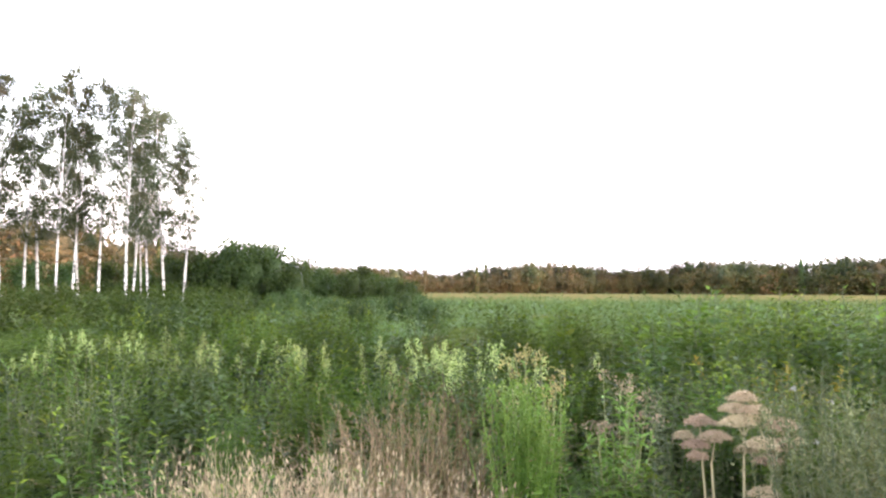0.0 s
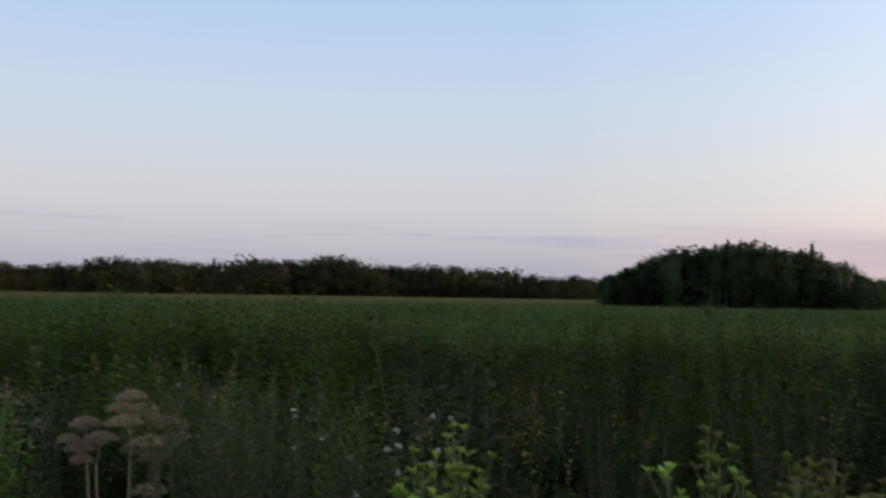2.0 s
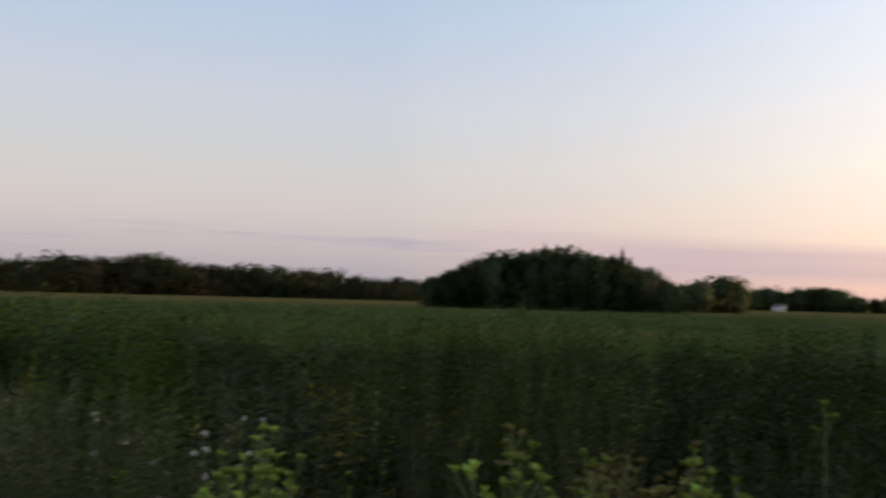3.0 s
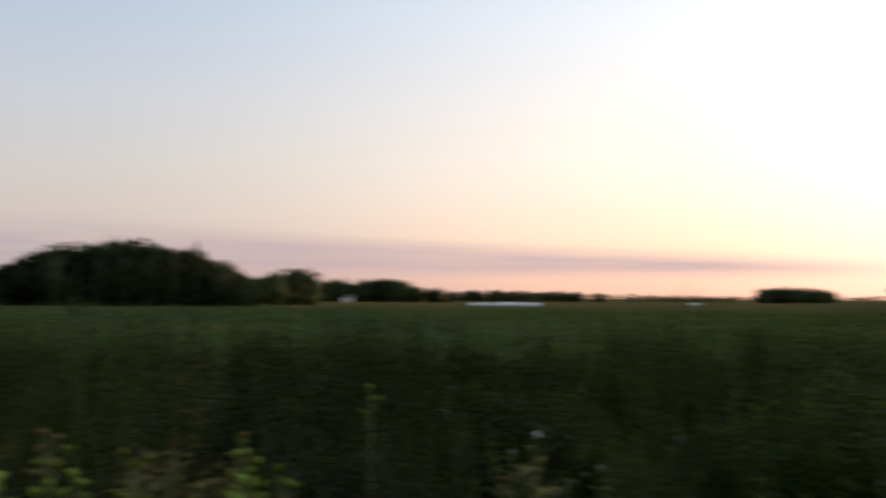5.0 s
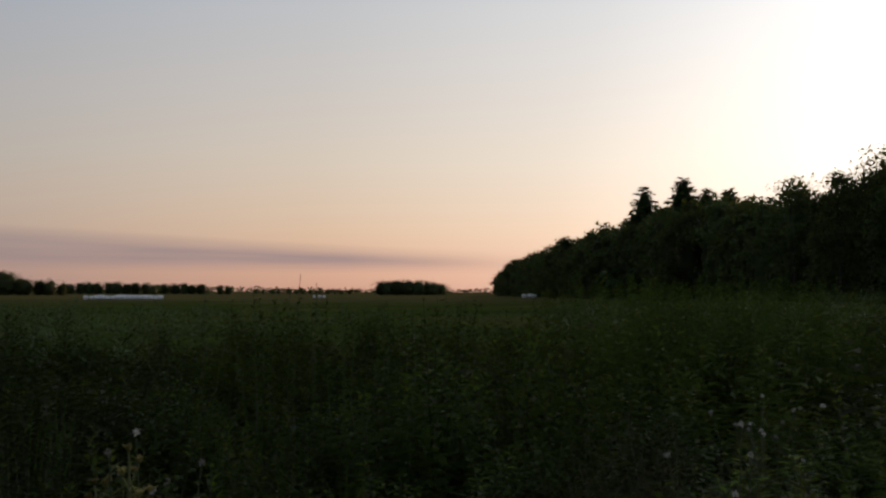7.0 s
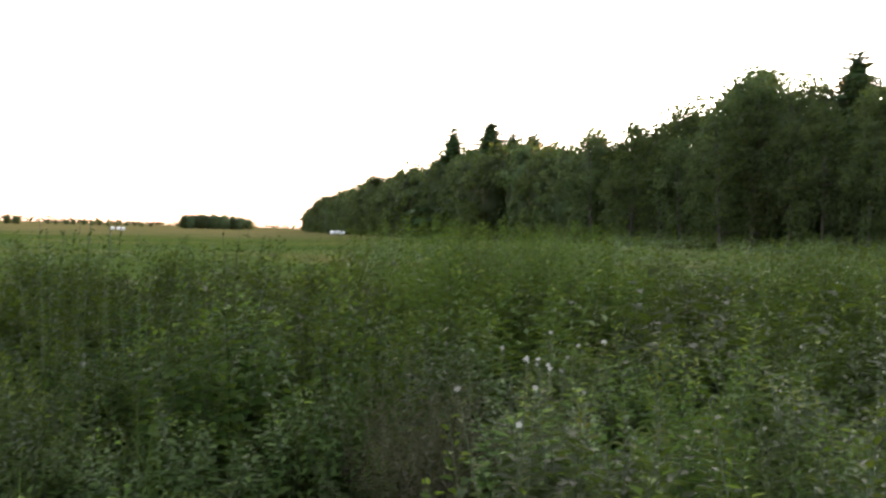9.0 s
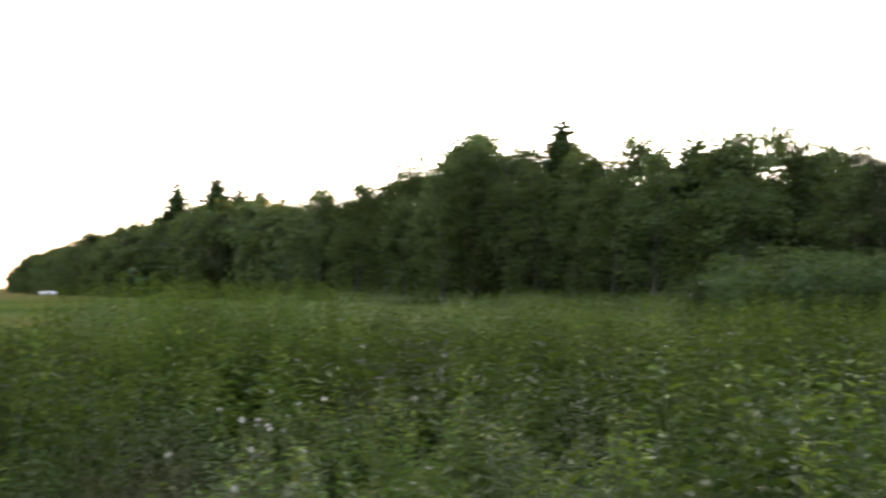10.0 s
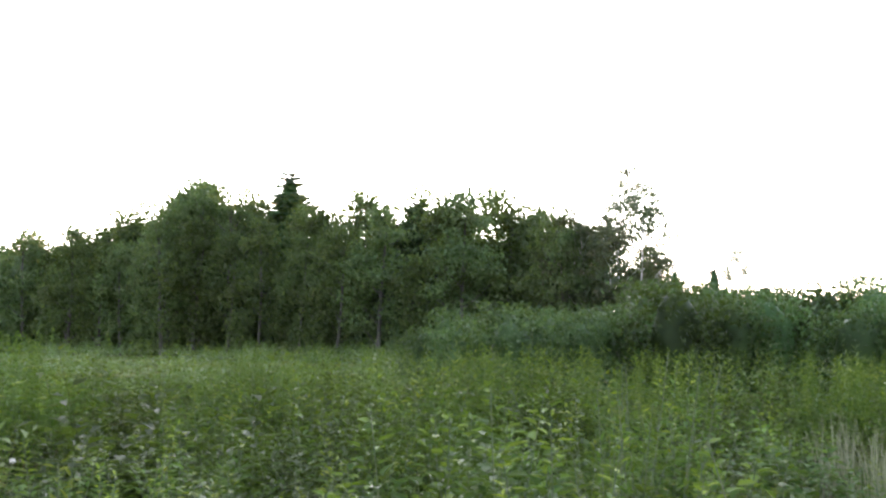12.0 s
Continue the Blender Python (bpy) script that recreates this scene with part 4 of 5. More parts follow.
# leaves on a shoot, their length, breadth, reach from the stem, droop, stem radius, leaf and tip material, label
WEEDS = {
    "grey": (56, 0.055, 0.2, 0.06, 0.0, 0.003, M_GREY, M_GREY, "grey-green feathery mugwort clump"),
    "nettle": (42, 0.092, 0.48, 0.10, 0.25, 0.004, M_NETTLE, M_TIP, "dense clump of green leafy weeds"),
    "bramble": (40, 0.088, 0.66, 0.15, 0.15, 0.004, M_RASP, M_TIP, "clump of broad-leaved bramble shoots"),
    # like nettle, but with shade painted into the leaf colour
    "dark": (40, 0.086, 0.45, 0.10, 0.25, 0.004, M_SHADE, M_NETTLE, "clump of leafy weeds with shade put into its dark green"),
    "brown": (40, 0.065, 0.34, 0.06, 0.2, 0.004, M_BROWN, M_BROWN, "reddish-brown withering clump of weeds"),
    "light": (42, 0.09, 0.38, 0.09, 0.15, 0.004, M_LIGHT, M_PALETIP, "fresh light green clump of leafy shoots"),
    "fine": (52, 0.06, 0.22, 0.05, 0.0, 0.003, M_FINE, M_FINE, "dull fine-leaved clump of upright weeds"),
}


def weed_clump(species, stems, detail, R=0.42, H=1.2):
    """A bush of leafy shoots that fan out from one root, a few leaders rising over the rest.
    detail 2: folded leaves in two faces; 1: the same in one face; 0: coarser, for the joined thickets."""
    per, L, ratio, reach, droop, stem, mat, tip, label = WEEDS[species]
    if detail == 2:
        per, L = int(per * 1.5), L * 0.8
    if detail == 0:
        per, L, ratio, droop, reach = int(per * 0.62), L * 1.35, ratio * 0.8, droop - 0.35, reach * 1.2
    rho = np.sqrt(rng.uniform(0, 1, stems))
    a = np.arange(stems) * 2.4 + rng.normal(0, 0.3, stems)
    off = np.stack([rho * np.cos(a), rho * np.sin(a)], -1)
    h = H * np.sqrt(1 - 0.72 * rho ** 2) * rng.uniform(0.78, 1.0, stems)
    h[:max(2, stems // 6)] = H * rng.uniform(0.95, 1.12, max(2, stems // 6))
    geo = leafy(off * R * 0.6, h, per, L, ratio, 0.1, reach, detail == 2, droop, stem, off * R * 0.5 / H, flat=True, split=detail > 0)
    high = geo[0][geo[1][:len(geo[2]), 0], 2] > 0.76 * H
    geo = (geo[0], geo[1], (geo[2] * high).astype(np.int32), *geo[3:])
    if not detail:
        return geo
    t = thing("weed_clump", label, "weeds", "clumps of meadow weeds")
    me = mesh_quads("foliage", geo[0], geo[1], mat)
    me.materials.append(tip)
    me.polygons.foreach_set("material_index", geo[2])
    tagged(part("foliage", me, t), kind="stuff")
    tagged(part("stem_mass", mesh_quads("stem_mass", *geo[3], M_STEM), t), kind="stuff")
    return t


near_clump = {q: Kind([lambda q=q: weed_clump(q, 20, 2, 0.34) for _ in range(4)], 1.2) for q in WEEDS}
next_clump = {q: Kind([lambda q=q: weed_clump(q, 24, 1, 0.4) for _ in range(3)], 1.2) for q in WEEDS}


def mixture(az):
    """Which weeds grow where, by bearing; the shade-coloured sort darkens the dim sectors."""
    if az < 16:
        return ("nettle", 0.28), ("light", 0.34), ("bramble", 0.18), ("grey", 0.10), ("fine", 0.10)
    if az < 30:
        return ("nettle", 0.24), ("light", 0.16), ("bramble", 0.14), ("brown", 0.08), ("grey", 0.24), ("fine", 0.14)
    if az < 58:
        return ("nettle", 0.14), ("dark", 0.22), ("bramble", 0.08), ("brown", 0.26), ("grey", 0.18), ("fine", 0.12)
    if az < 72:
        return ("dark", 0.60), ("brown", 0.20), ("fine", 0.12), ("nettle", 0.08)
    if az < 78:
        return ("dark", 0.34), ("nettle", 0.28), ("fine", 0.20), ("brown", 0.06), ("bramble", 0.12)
    if az < 112:
        return ("dark", 0.10), ("nettle", 0.34), ("bramble", 0.34), ("light", 0.22)
    return ("nettle", 0.24), ("light", 0.30), ("bramble", 0.40), ("grey", 0.04), ("fine", 0.02)


gathered = {q: [] for q in WEEDS}
shapes = {q: [weed_clump(q, 24, 0, 0.52) for _ in range(4)] for q in WEEDS}


def plant_clumps(kinds, tries, r0, r1, gap, limit, lo, hi):
    """Clumps a little apart from each other, of neighbouring sorts, taller where the growth is lush."""
    done = []
    for x, y in scatter(tries, r0, r1):
        if len(done) >= limit:
            break
        if any((x - a) ** 2 + (y - b) ** 2 < gap * gap for a, b in done):
            continue
        az, r = math.degrees(math.atan2(x, y)), math.hypot(x, y)
        if float(smooth_noise(x, y, 0.5 + 0.05 * r, 47)) < 0.24:
            continue
        mound = float(smooth_noise(x, y, 2.3, 41))
        h = lo + (hi - lo) * min(1.0, max(0.0, 1.5 * mound - 0.35 + rng.uniform(-0.3, 0.45)))
        h *= 1 + 0.42 * float(step(az, 92, 104))
        h = min(h, 0.42 + 0.23 * r) * rng.uniform(0.78, 1.06)
        h = float(trimmed(np.array([[x, y]]), np.array([h]))[0])
        h = min(h, 0.9 * rise_to(az, -0.5 + 0.6 * float(step(az, 92, 100)), r))
        done.append((x, y))
        if h < 0.38:
            continue
        v = (0.7 * float(smooth_noise(x, y, 1.8, 77)) + 0.3 * rng.uniform(0, 1)) * 1.3 - 0.15
        names, shares = zip(*mixture(az))
        q = names[min(len(names) - 1, int(np.searchsorted(np.cumsum(shares), v)))]
        wide = rng.uniform(0.8, 1.4) * (1.2 / h) ** 0.5 * (1 + 0.22 * float(step(az, 95, 105)))
        if kinds:
            kinds[q].put(x, y, h, wide)
        else:
            V, F, slot = shapes[q][rng.integers(0, 4)]
            a, s = rng.uniform(0, 6.28), h / 1.2
            V = V * [s * wide, s * wide, s] @ np.array([[math.cos(a), math.sin(a), 0], [-math.sin(a), math.cos(a), 0], [0, 0, 1]])
            gathered[q].append((V + [x, y, float(terrain(x, y))], F, slot))


plant_clumps(near_clump, 5000, 1.8, 5.6, 0.66, 130, 0.4, 1.3)
plant_clumps(next_clump, 5000, 5.6, 9.2, 0.86, 150, 0.42, 1.4)
for az, d, h in ((99.6, 6.0, 0.8), (101.4, 6.4, 0.85), (103.2, 6.2, 0.75), (104.8, 6.6, 0.85), (102.4, 5.5, 0.7), (100.6, 5.4, 0.7), (-17.5, 6.6, 0.85), (-16.0, 6.3, 0.8)):
    next_clump["brown"].put(*spot(az, d), h, 1.2)
# a mass of tall nettles and brambles beyond the umbellifer
for k in range(26):
    az, d = 13.5 + 12.5 * ((k * 0.618) % 1), rng.uniform(9.0, 15.0)
    next_clump[("nettle", "bramble", "light")[k % 3]].put(*spot(az, d), rise_to(az, float(rng.uniform(-1.7, -0.5)), d), 1.5)
for k in range(20):
    az, d = 11.5 + 11 * ((k * 0.618 + 0.4) % 1), rng.uniform(6.2, 8.6)
    next_clump[("light", "nettle", "grey", "fine")[k % 4]].put(*spot(az, d), rise_to(az, float(rng.uniform(-5.6, -3.4)), d), 1.25)
plant_clumps(None, 9000, 9.0, 22.0, 1.3, 350, 0.55, 1.7)
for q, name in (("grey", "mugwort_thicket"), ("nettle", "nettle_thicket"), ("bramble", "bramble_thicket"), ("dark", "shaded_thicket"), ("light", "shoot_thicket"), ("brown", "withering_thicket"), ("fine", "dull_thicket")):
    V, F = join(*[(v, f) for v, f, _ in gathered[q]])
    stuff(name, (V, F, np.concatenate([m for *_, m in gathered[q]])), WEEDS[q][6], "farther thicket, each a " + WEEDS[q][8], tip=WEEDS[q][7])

# low cover under the clumps
xy, h, k, c, away = clumps(400, 1.6, 8.0, 0.3, 6, low=0.25, tall=0.5, fall=0.4)
stuff("low_weeds", leafy(xy, np.minimum(h, 0.5), 18, 0.10, 0.42, 0.2, 0.10, False, 0.2, 0.003, away), M_NETTLE, "low dark green weeds between taller clumps")
g = np.concatenate([scatter(60, 1.8, 8, -32, 88), scatter(24, 2.4, 9, 118, 168)])
stuff("meadow_grass", blades(g, trimmed(g, canopy(g) * 0.85), 16, 0.003, 0.3, 0.06, True), M_GRASS, "tufts of long green meadow grass with seed heads", "grass")

# middle weeds
xy, h, k, c, away = clumps(560, 8.0, 24, 0.5, 6, low=0.3, tall=0.75, seed=2, fall=0.45)
kinds = sort_kinds(c, (0.3, 0.62), 3.5, 61)
kk = kinds[k]
for q, name, per, L, ratio, reach, droop, mat, tip, label in (
        (0, "slender_weeds", 28, 0.11, 0.2, 0.08, -0.3, M_FINE, M_FINE, "slender upright weeds farther out in the meadow"),
        (1, "leafy_weeds", 24, 0.11, 0.34, 0.09, 0.0, M_NETTLE, M_TIP, "thick green leafy weeds farther out in the meadow"),
        (2, "pale_weeds", 24, 0.11, 0.28, 0.09, -0.2, M_LIGHT, M_TIP, "light green weeds farther out in the meadow")):
    w = kk == q
    stuff(name, leafy(xy[w], h[w], per, L, ratio, 0.35, reach, False, droop, 0.005, away[w]), mat, label, tip=tip)
# the dimness under the weeds is put into this cover's leaf colour
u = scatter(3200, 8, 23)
stuff("mid_undergrowth", leafy(u, rng.uniform(0.2, 0.42, len(u)), 7, 0.2, 0.5, 0.2, 0.2, False, 0.2, 0), M_SHADE, "low cover under the weeds farther out, shade put into its green")

# far weeds
xy, h, k, c, away = clumps(2500, 20, 66, 1.2, 6, low=0.45, tall=1.45, seed=5, fall=0.4)
bearing_of = np.degrees(np.arctan2(xy[:, 0], xy[:, 1]))
open_field = rng.uniform(0, 1, len(xy)) < 0.9 * step(bearing_of, 62, 90) * (1 - step(bearing_of, 96.0, 99.0)) * step(np.hypot(xy[:, 0], xy[:, 1]), 18, 34)
xy, h, k = xy[~open_field], h[~open_field], k[~open_field]
kk = (smooth_noise(c[:, 0], c[:, 1], 7, 71) + rng.uniform(-0.2, 0.2, len(c)) > 0.55)[k]
stuff("field_weeds", leafy(xy[kk], h[kk], 12, 0.26, 0.26, 0.4, 0.25, False, -0.5, 0), M_FIELD, "wide stretch of green weeds merging into the field")
stuff("field_grasses", leafy(xy[~kk], h[~kk], 12, 0.30, 0.17, 0.4, 0.25, False, -0.6, 0), M_FIELD, "tall green grasses and weeds merging into the field")
xy = scatter(1100, 29, 38.5, -33, -11)
stuff("weeds_at_birches", leafy(xy, rng.uniform(1.0, 1.5, len(xy)), 12, 0.24, 0.42, 0.2, 0.3, False, 0.1, 0), M_FIELD, "tall bushy green weeds before the birches")
# single shoots that rise over the thickets; M_SHADE ones carry shade in their colour
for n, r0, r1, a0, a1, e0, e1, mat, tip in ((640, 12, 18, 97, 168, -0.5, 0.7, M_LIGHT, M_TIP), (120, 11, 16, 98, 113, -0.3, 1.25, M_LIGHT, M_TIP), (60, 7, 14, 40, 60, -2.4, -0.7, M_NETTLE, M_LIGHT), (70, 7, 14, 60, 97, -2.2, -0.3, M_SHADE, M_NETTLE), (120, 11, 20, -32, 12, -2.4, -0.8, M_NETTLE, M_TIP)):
    xy = np.repeat(scatter(n // 5, r0, r1, a0, a1), 5, 0) + rng.normal(0, 0.22, (n // 5 * 5, 2))
    r = np.hypot(xy[:, 0], xy[:, 1])
    h = np.maximum(0.5, EYE + r * np.tan(np.radians(e0 + (e1 - e0) * (0.75 * np.repeat(rng.uniform(0, 1, n // 5), 5) ** 0.8 + 0.25 * rng.uniform(0, 1, len(r))))) - terrain(xy[:, 0], xy[:, 1]))
    stuff("weed_shoots", leafy(xy, h, 26, 0.095, 0.38, 0.5, 0.06, False, 0.0, 0.004), mat, "tall leafy shoots rising over the meadow weeds", tip=tip)
xy = scatter(900, 1.8, 30, 168, 328)
stuff("weeds_behind", leafy(xy, canopy(xy) * 0.8, 10, 0.18, 0.5, 0.3, 0.2, False, 0.2, 0.005), M_NETTLE, "green weeds closing the meadow all round")

# ---- single plants and clumps that stand out ----


def local(V, x, y):
    return V - [x, y, float(terrain(x, y))]


def herb(name, label, category, az, d, el, stems, spread, leaf, top, group="", rows=26, ratio=0.3, size=0.06, stem=0.005, leaf_low=0.2, short=0.75):
    """A clump of upright stems with leaves and, at the tips, plumes, fluff or nothing."""
    x, y = spot(az, d)
    H = rise_to(az, el, d)
    t = thing(name, label, category, group, place=pose(x, y, float(terrain(x, y))))
    off = rng.normal(0, spread * 0.5, (stems, 2))
    h = H * rng.uniform(short, 1.0, stems)
    h[0] = H
    base = np.column_stack([off * 0.6, np.zeros(stems)])
    tip = np.column_stack([off * 1.5 + rng.normal(0, 0.02, (stems, 2)), h])
    mid = (base + tip) / 2 - np.column_stack([off * 0.2, np.zeros(stems)])
    rods_of = [join(rods(base[k:k + 1], mid[k:k + 1], stem, stem * 0.8, 4), rods(mid[k:k + 1], tip[k:k + 1], stem * 0.8, stem * 0.4, 4)) for k in range(stems)]
    f = rng.uniform(leaf_low, 0.95, (stems, rows))
    c = np.where(f[..., None] < 0.5, base[:, None] + (mid - base)[:, None] * f[..., None] * 2, mid[:, None] + (tip - mid)[:, None] * (f[..., None] * 2 - 1))
    a = rng.uniform(0, 6.28, f.shape)
    e = rng.normal(0.5, 0.35, f.shape)
    D = np.stack([np.cos(a) * np.cos(e), np.sin(a) * np.cos(e), np.sin(e)], -1)
    N = np.stack([-np.cos(a) * np.sin(e), -np.sin(a) * np.sin(e), np.cos(e)], -1) + rng.normal(0, 0.2, (stems, rows, 3))
    s = size * (1.2 - 0.5 * f) * rng.uniform(0.7, 1.2, f.shape)
    heads = []
    if top:
        style, mat, count, reach = top
        for k in range(stems):
            if style == "plume":
                g = rng.uniform(0, 1, count)
                P = tip[k] - np.stack([0 * g, 0 * g, g * reach], -1) + rng.normal(0, 1, (count, 3)) * (0.006 + 0.03 * g)[:, None]
                z = rng.uniform(0.012, 0.024, count)
                heads.append(leaves(P, random_units(count) + [0, 0, 0.8], random_units(count), z, z * 0.6))
            else:
                cen = tip[k][None]
                P = np.repeat(cen, count, 0)
                z = reach * rng.uniform(0.8, 1.2, len(P))
                heads.append(leaves(P, random_units(len(P)) + [0, 0, 0.4], random_units(len(P)), z, z * 0.55))
    if stems <= 10 and d < 7:
        for k in range(stems):
            st = part("stem", mesh_quads("stem", *rods_of[k], leaf[1]), t)
            tagged(part("foliage", mesh_quads("foliage", *leaves(c[k], D[k], N[k], s[k], s[k] * ratio, True), leaf[0]), st), kind="stuff")
            if top:
                tagged(part("flower_head", mesh_quads("flower_head", *heads[k], mat), st), kind="stuff")
        return t
    tagged(part("stem_mass", mesh_quads("stem_mass", *join(*rods_of), leaf[1]), t), kind="stuff")
    tagged(part("foliage", mesh_quads("foliage", *leaves(c.reshape(-1, 3), D.reshape(-1, 3), N.reshape(-1, 3), s.ravel(), s.ravel() * ratio, True), leaf[0]), t), kind="stuff")
    if top:
        tagged(part("flower_mass", mesh_quads("flower_mass", *join(*heads), mat), t), kind="stuff")
    return t


G_GOLD = "yellow-green goldenrod clumps"
for az, el, d, stems, spread in ((-20.8, -2.3, 13, 16, 0.9), (-18.6, -2.5, 13, 12, 0.6), (-16.2, -2.4, 13, 18, 0.9), (-14.6, -2.5, 12.5, 10, 0.5), (-11.4, -2.8, 12, 16, 0.8), (-8.0, -3.0, 11, 8, 0.5), (-3.0, -2.9, 10, 14, 0.6), (0.5, -3.1, 9.5, 8, 0.4), (1.6, -2.9, 9.5, 16, 0.6), (3.0, -3.6, 8.0, 10, 0.4)):
    herb("goldenrod", "tall yellow-green goldenrod clump coming into flower", "wildflower", az, d, el, stems, spread, (M_GOLD, M_STEM), ("plume", M_GOLDTOP, 70, 0.18), G_GOLD, size=0.07)


def cabbage_thistle(az, el, d, stems, spread, leaf, head, label):
    """Ribbed stems that branch near the top; every branchlet ends in a cup of pale bracts."""
    x, y = spot(az, d)
    H = rise_to(az, el, d)
    t = thing("cabbage_thistle", label, "wildflower", "pale cabbage thistles", place=pose(x, y, float(terrain(x, y))))
    for k in range(stems):
        h = H * (1.0 if k == 0 else rng.uniform(0.80, 0.97))
        off = rng.normal(0, spread * 0.5, 2)
        q = np.array([(0.4 * off[0], 0.4 * off[1], 0), (0.7 * off[0], 0.7 * off[1], 0.5 * h), (off[0], off[1], 0.86 * h), (1.15 * off[0], 1.15 * off[1], h - 0.03)])
        n = int(rng.integers(3, 6))
        a = rng.uniform(0, 6.28) + np.arange(n) * 6.28 / n
        z0 = rng.uniform(0.80, 0.93, n) * h
        start = np.stack([np.interp(z0, q[:, 2], q[:, 0]), np.interp(z0, q[:, 2], q[:, 1]), z0], -1)
        rise = rng.uniform(0.05, 0.11, n)
        end = start + np.stack([np.cos(a) * rise * 0.55, np.sin(a) * rise * 0.55, rise], -1)
        st = part("stem", mesh_quads("stem", *join(rods(q[:-1], q[1:], 0.005, 0.004, 5), rods(start, end, 0.003, 0.0025, 4)), M_YELLOWSTEM, True), t)
        tops = np.concatenate([end, q[-1:]])
        m = 8
        P = np.repeat(tops, m, 0)
        b = rng.uniform(0, 6.28, len(P))
        e = rng.uniform(0.75, 1.4, len(P))
        D = np.stack([np.cos(b) * np.cos(e), np.sin(b) * np.cos(e), np.sin(e)], -1)
        N = np.stack([-np.cos(b) * np.sin(e), -np.sin(b) * np.sin(e), np.cos(e)], -1)
        s = rng.uniform(0.024, 0.042, len(P))
        tagged(part("flower_head", mesh_quads("flower_head", *leaves(P, D, N, s, s * 0.6, True), head), st), kind="stuff")
        f = rng.uniform(0.3, 0.96, 14) ** 0.7
        P = np.stack([np.interp(f * h, q[:, 2], q[:, c]) for c in range(3)], -1)
        b = np.arange(14) * 2.4 + rng.normal(0, 0.3, 14)
        e = rng.normal(0.55, 0.3, 14)
        D = np.stack([np.cos(b) * np.cos(e), np.sin(b) * np.cos(e), np.sin(e)], -1)
        N = np.stack([-np.cos(b) * np.sin(e), -np.sin(b) * np.sin(e), np.cos(e)], -1)
        s = 0.07 - 0.042 * f
        tagged(part("foliage", mesh_quads("foliage", *leaves(P, D, N, s, s * 0.45, True, 0.2, 0.3), leaf), st), kind="stuff")
    return t


for az, el, d, stems, spread in ((32.6, -9.2, 3.4, 5, 0.10), (33.7, -8.9, 3.4, 6, 0.11), (34.8, -8.5, 3.5, 4, 0.08), (35.7, -7.2, 3.6, 3, 0.05), (36.6, -9.6, 3.3, 3, 0.06), (46.8, -9.0, 3.0, 4, 0.05), (49.7, -8.3, 3.1, 7, 0.10), (51.3, -8.6, 3.1, 8, 0.10), (58.7, -7.6, 3.5, 4, 0.08), (59.6, -9.8, 3.3, 4, 0.07)):
    cabbage_thistle(az, el, d, stems, spread, M_PALE, M_PALE, "pale yellow-green cabbage thistle standing in dark weeds")
cabbage_thistle(65.6, -4.9, 5.0, 1, 0.02, M_NETTLE, M_PALE, "single pale cabbage thistle standing in dark weeds")
for az, el, d, stems, spread in ((48.7, -6.9, 3.3, 1, 0.02), (53.4, -8.0, 3.3, 4, 0.09), (54.6, -8.2, 3.4, 4, 0.08), (55.5, -8.1, 3.5, 5, 0.10), (57.0, -7.3, 3.5, 4, 0.09), (75.0, -8.0, 3.8, 4, 0.10)):
    cabbage_thistle(az, el, d, stems, spread, M_GOLD, M_DULLHEAD, "cabbage thistle with browned heads standing in dark weeds")
herb("bright_green_clump", "dense bright green clump of upright stems", "weeds", 4.9, 5.0, -5.3, 70, 0.15, (M_BRIGHT, M_BRIGHT), ("plume", M_GOLD, 20, 0.045), rows=20, size=0.08, ratio=0.16, leaf_low=0.1)
herb("yellowing_stalks", "tall yellowing stalks with pale seed heads", "weeds", 5.6, 5.4, -3.5, 11, 0.16, (M_GOLD, M_YELLOWSTEM), ("plume", M_DULLHEAD, 26, 0.035), rows=16, size=0.06, stem=0.006)
herb("yellowing_stalks", "tall yellowing stalks with pale seed heads", "weeds", 6.9, 5.4, -3.8, 5, 0.16, (M_GOLD, M_YELLOWSTEM), ("plume", M_DULLHEAD, 26, 0.035), rows=16, size=0.06, stem=0.006)
herb("yellowing_stalks", "yellowing stalk clump with brown seed heads", "weeds", 10.0, 5.2, -4.8, 15, 0.15, (M_GOLD, M_YELLOWSTEM), ("plume", M_TAN, 26, 0.035), rows=40, size=0.08, stem=0.005)
herb("turning_weed", "weed with leaves turning yellow and rust red", "weeds", 19.2, 9.0, -3.4, 10, 0.4, (M_RUST, M_STEM), None, rows=44, size=0.09, ratio=0.4)
herb("turning_weed", "weed with leaves turning yellow and rust red", "weeds", 39.5, 9.0, -3.2, 9, 0.5, (M_RUST, M_STEM), None, rows=12, size=0.07, ratio=0.4)
herb("turning_weed", "tall sapling weed with yellowing leaves", "weeds", 51.5, 8.0, -1.0, 5, 0.5, (M_RUST, M_STEM), None, rows=14, size=0.06, ratio=0.4)

for az, el, d in ((38.2, -4.4, 7.0), (40.4, -5.0, 6.4), (41.5, -3.6, 8.0), (36.5, -5.4, 6.0), (44.0, -4.2, 7.2), (48.4, -3.2, 8.0), (53.8, -4.0, 7.0), (57.0, -2.2, 9.0), (22.5, -4.2, 7.5), (27.5, -4.4, 7.0), (31.0, -4.8, 6.6)):
    herb("turning_weed", "weed with scattered leaves turning yellow", "weeds", az, d, el, 6, 0.5, (M_RUST, M_STEM), None, "yellowing weeds", rows=12, size=0.06, ratio=0.4, stem=0.003)

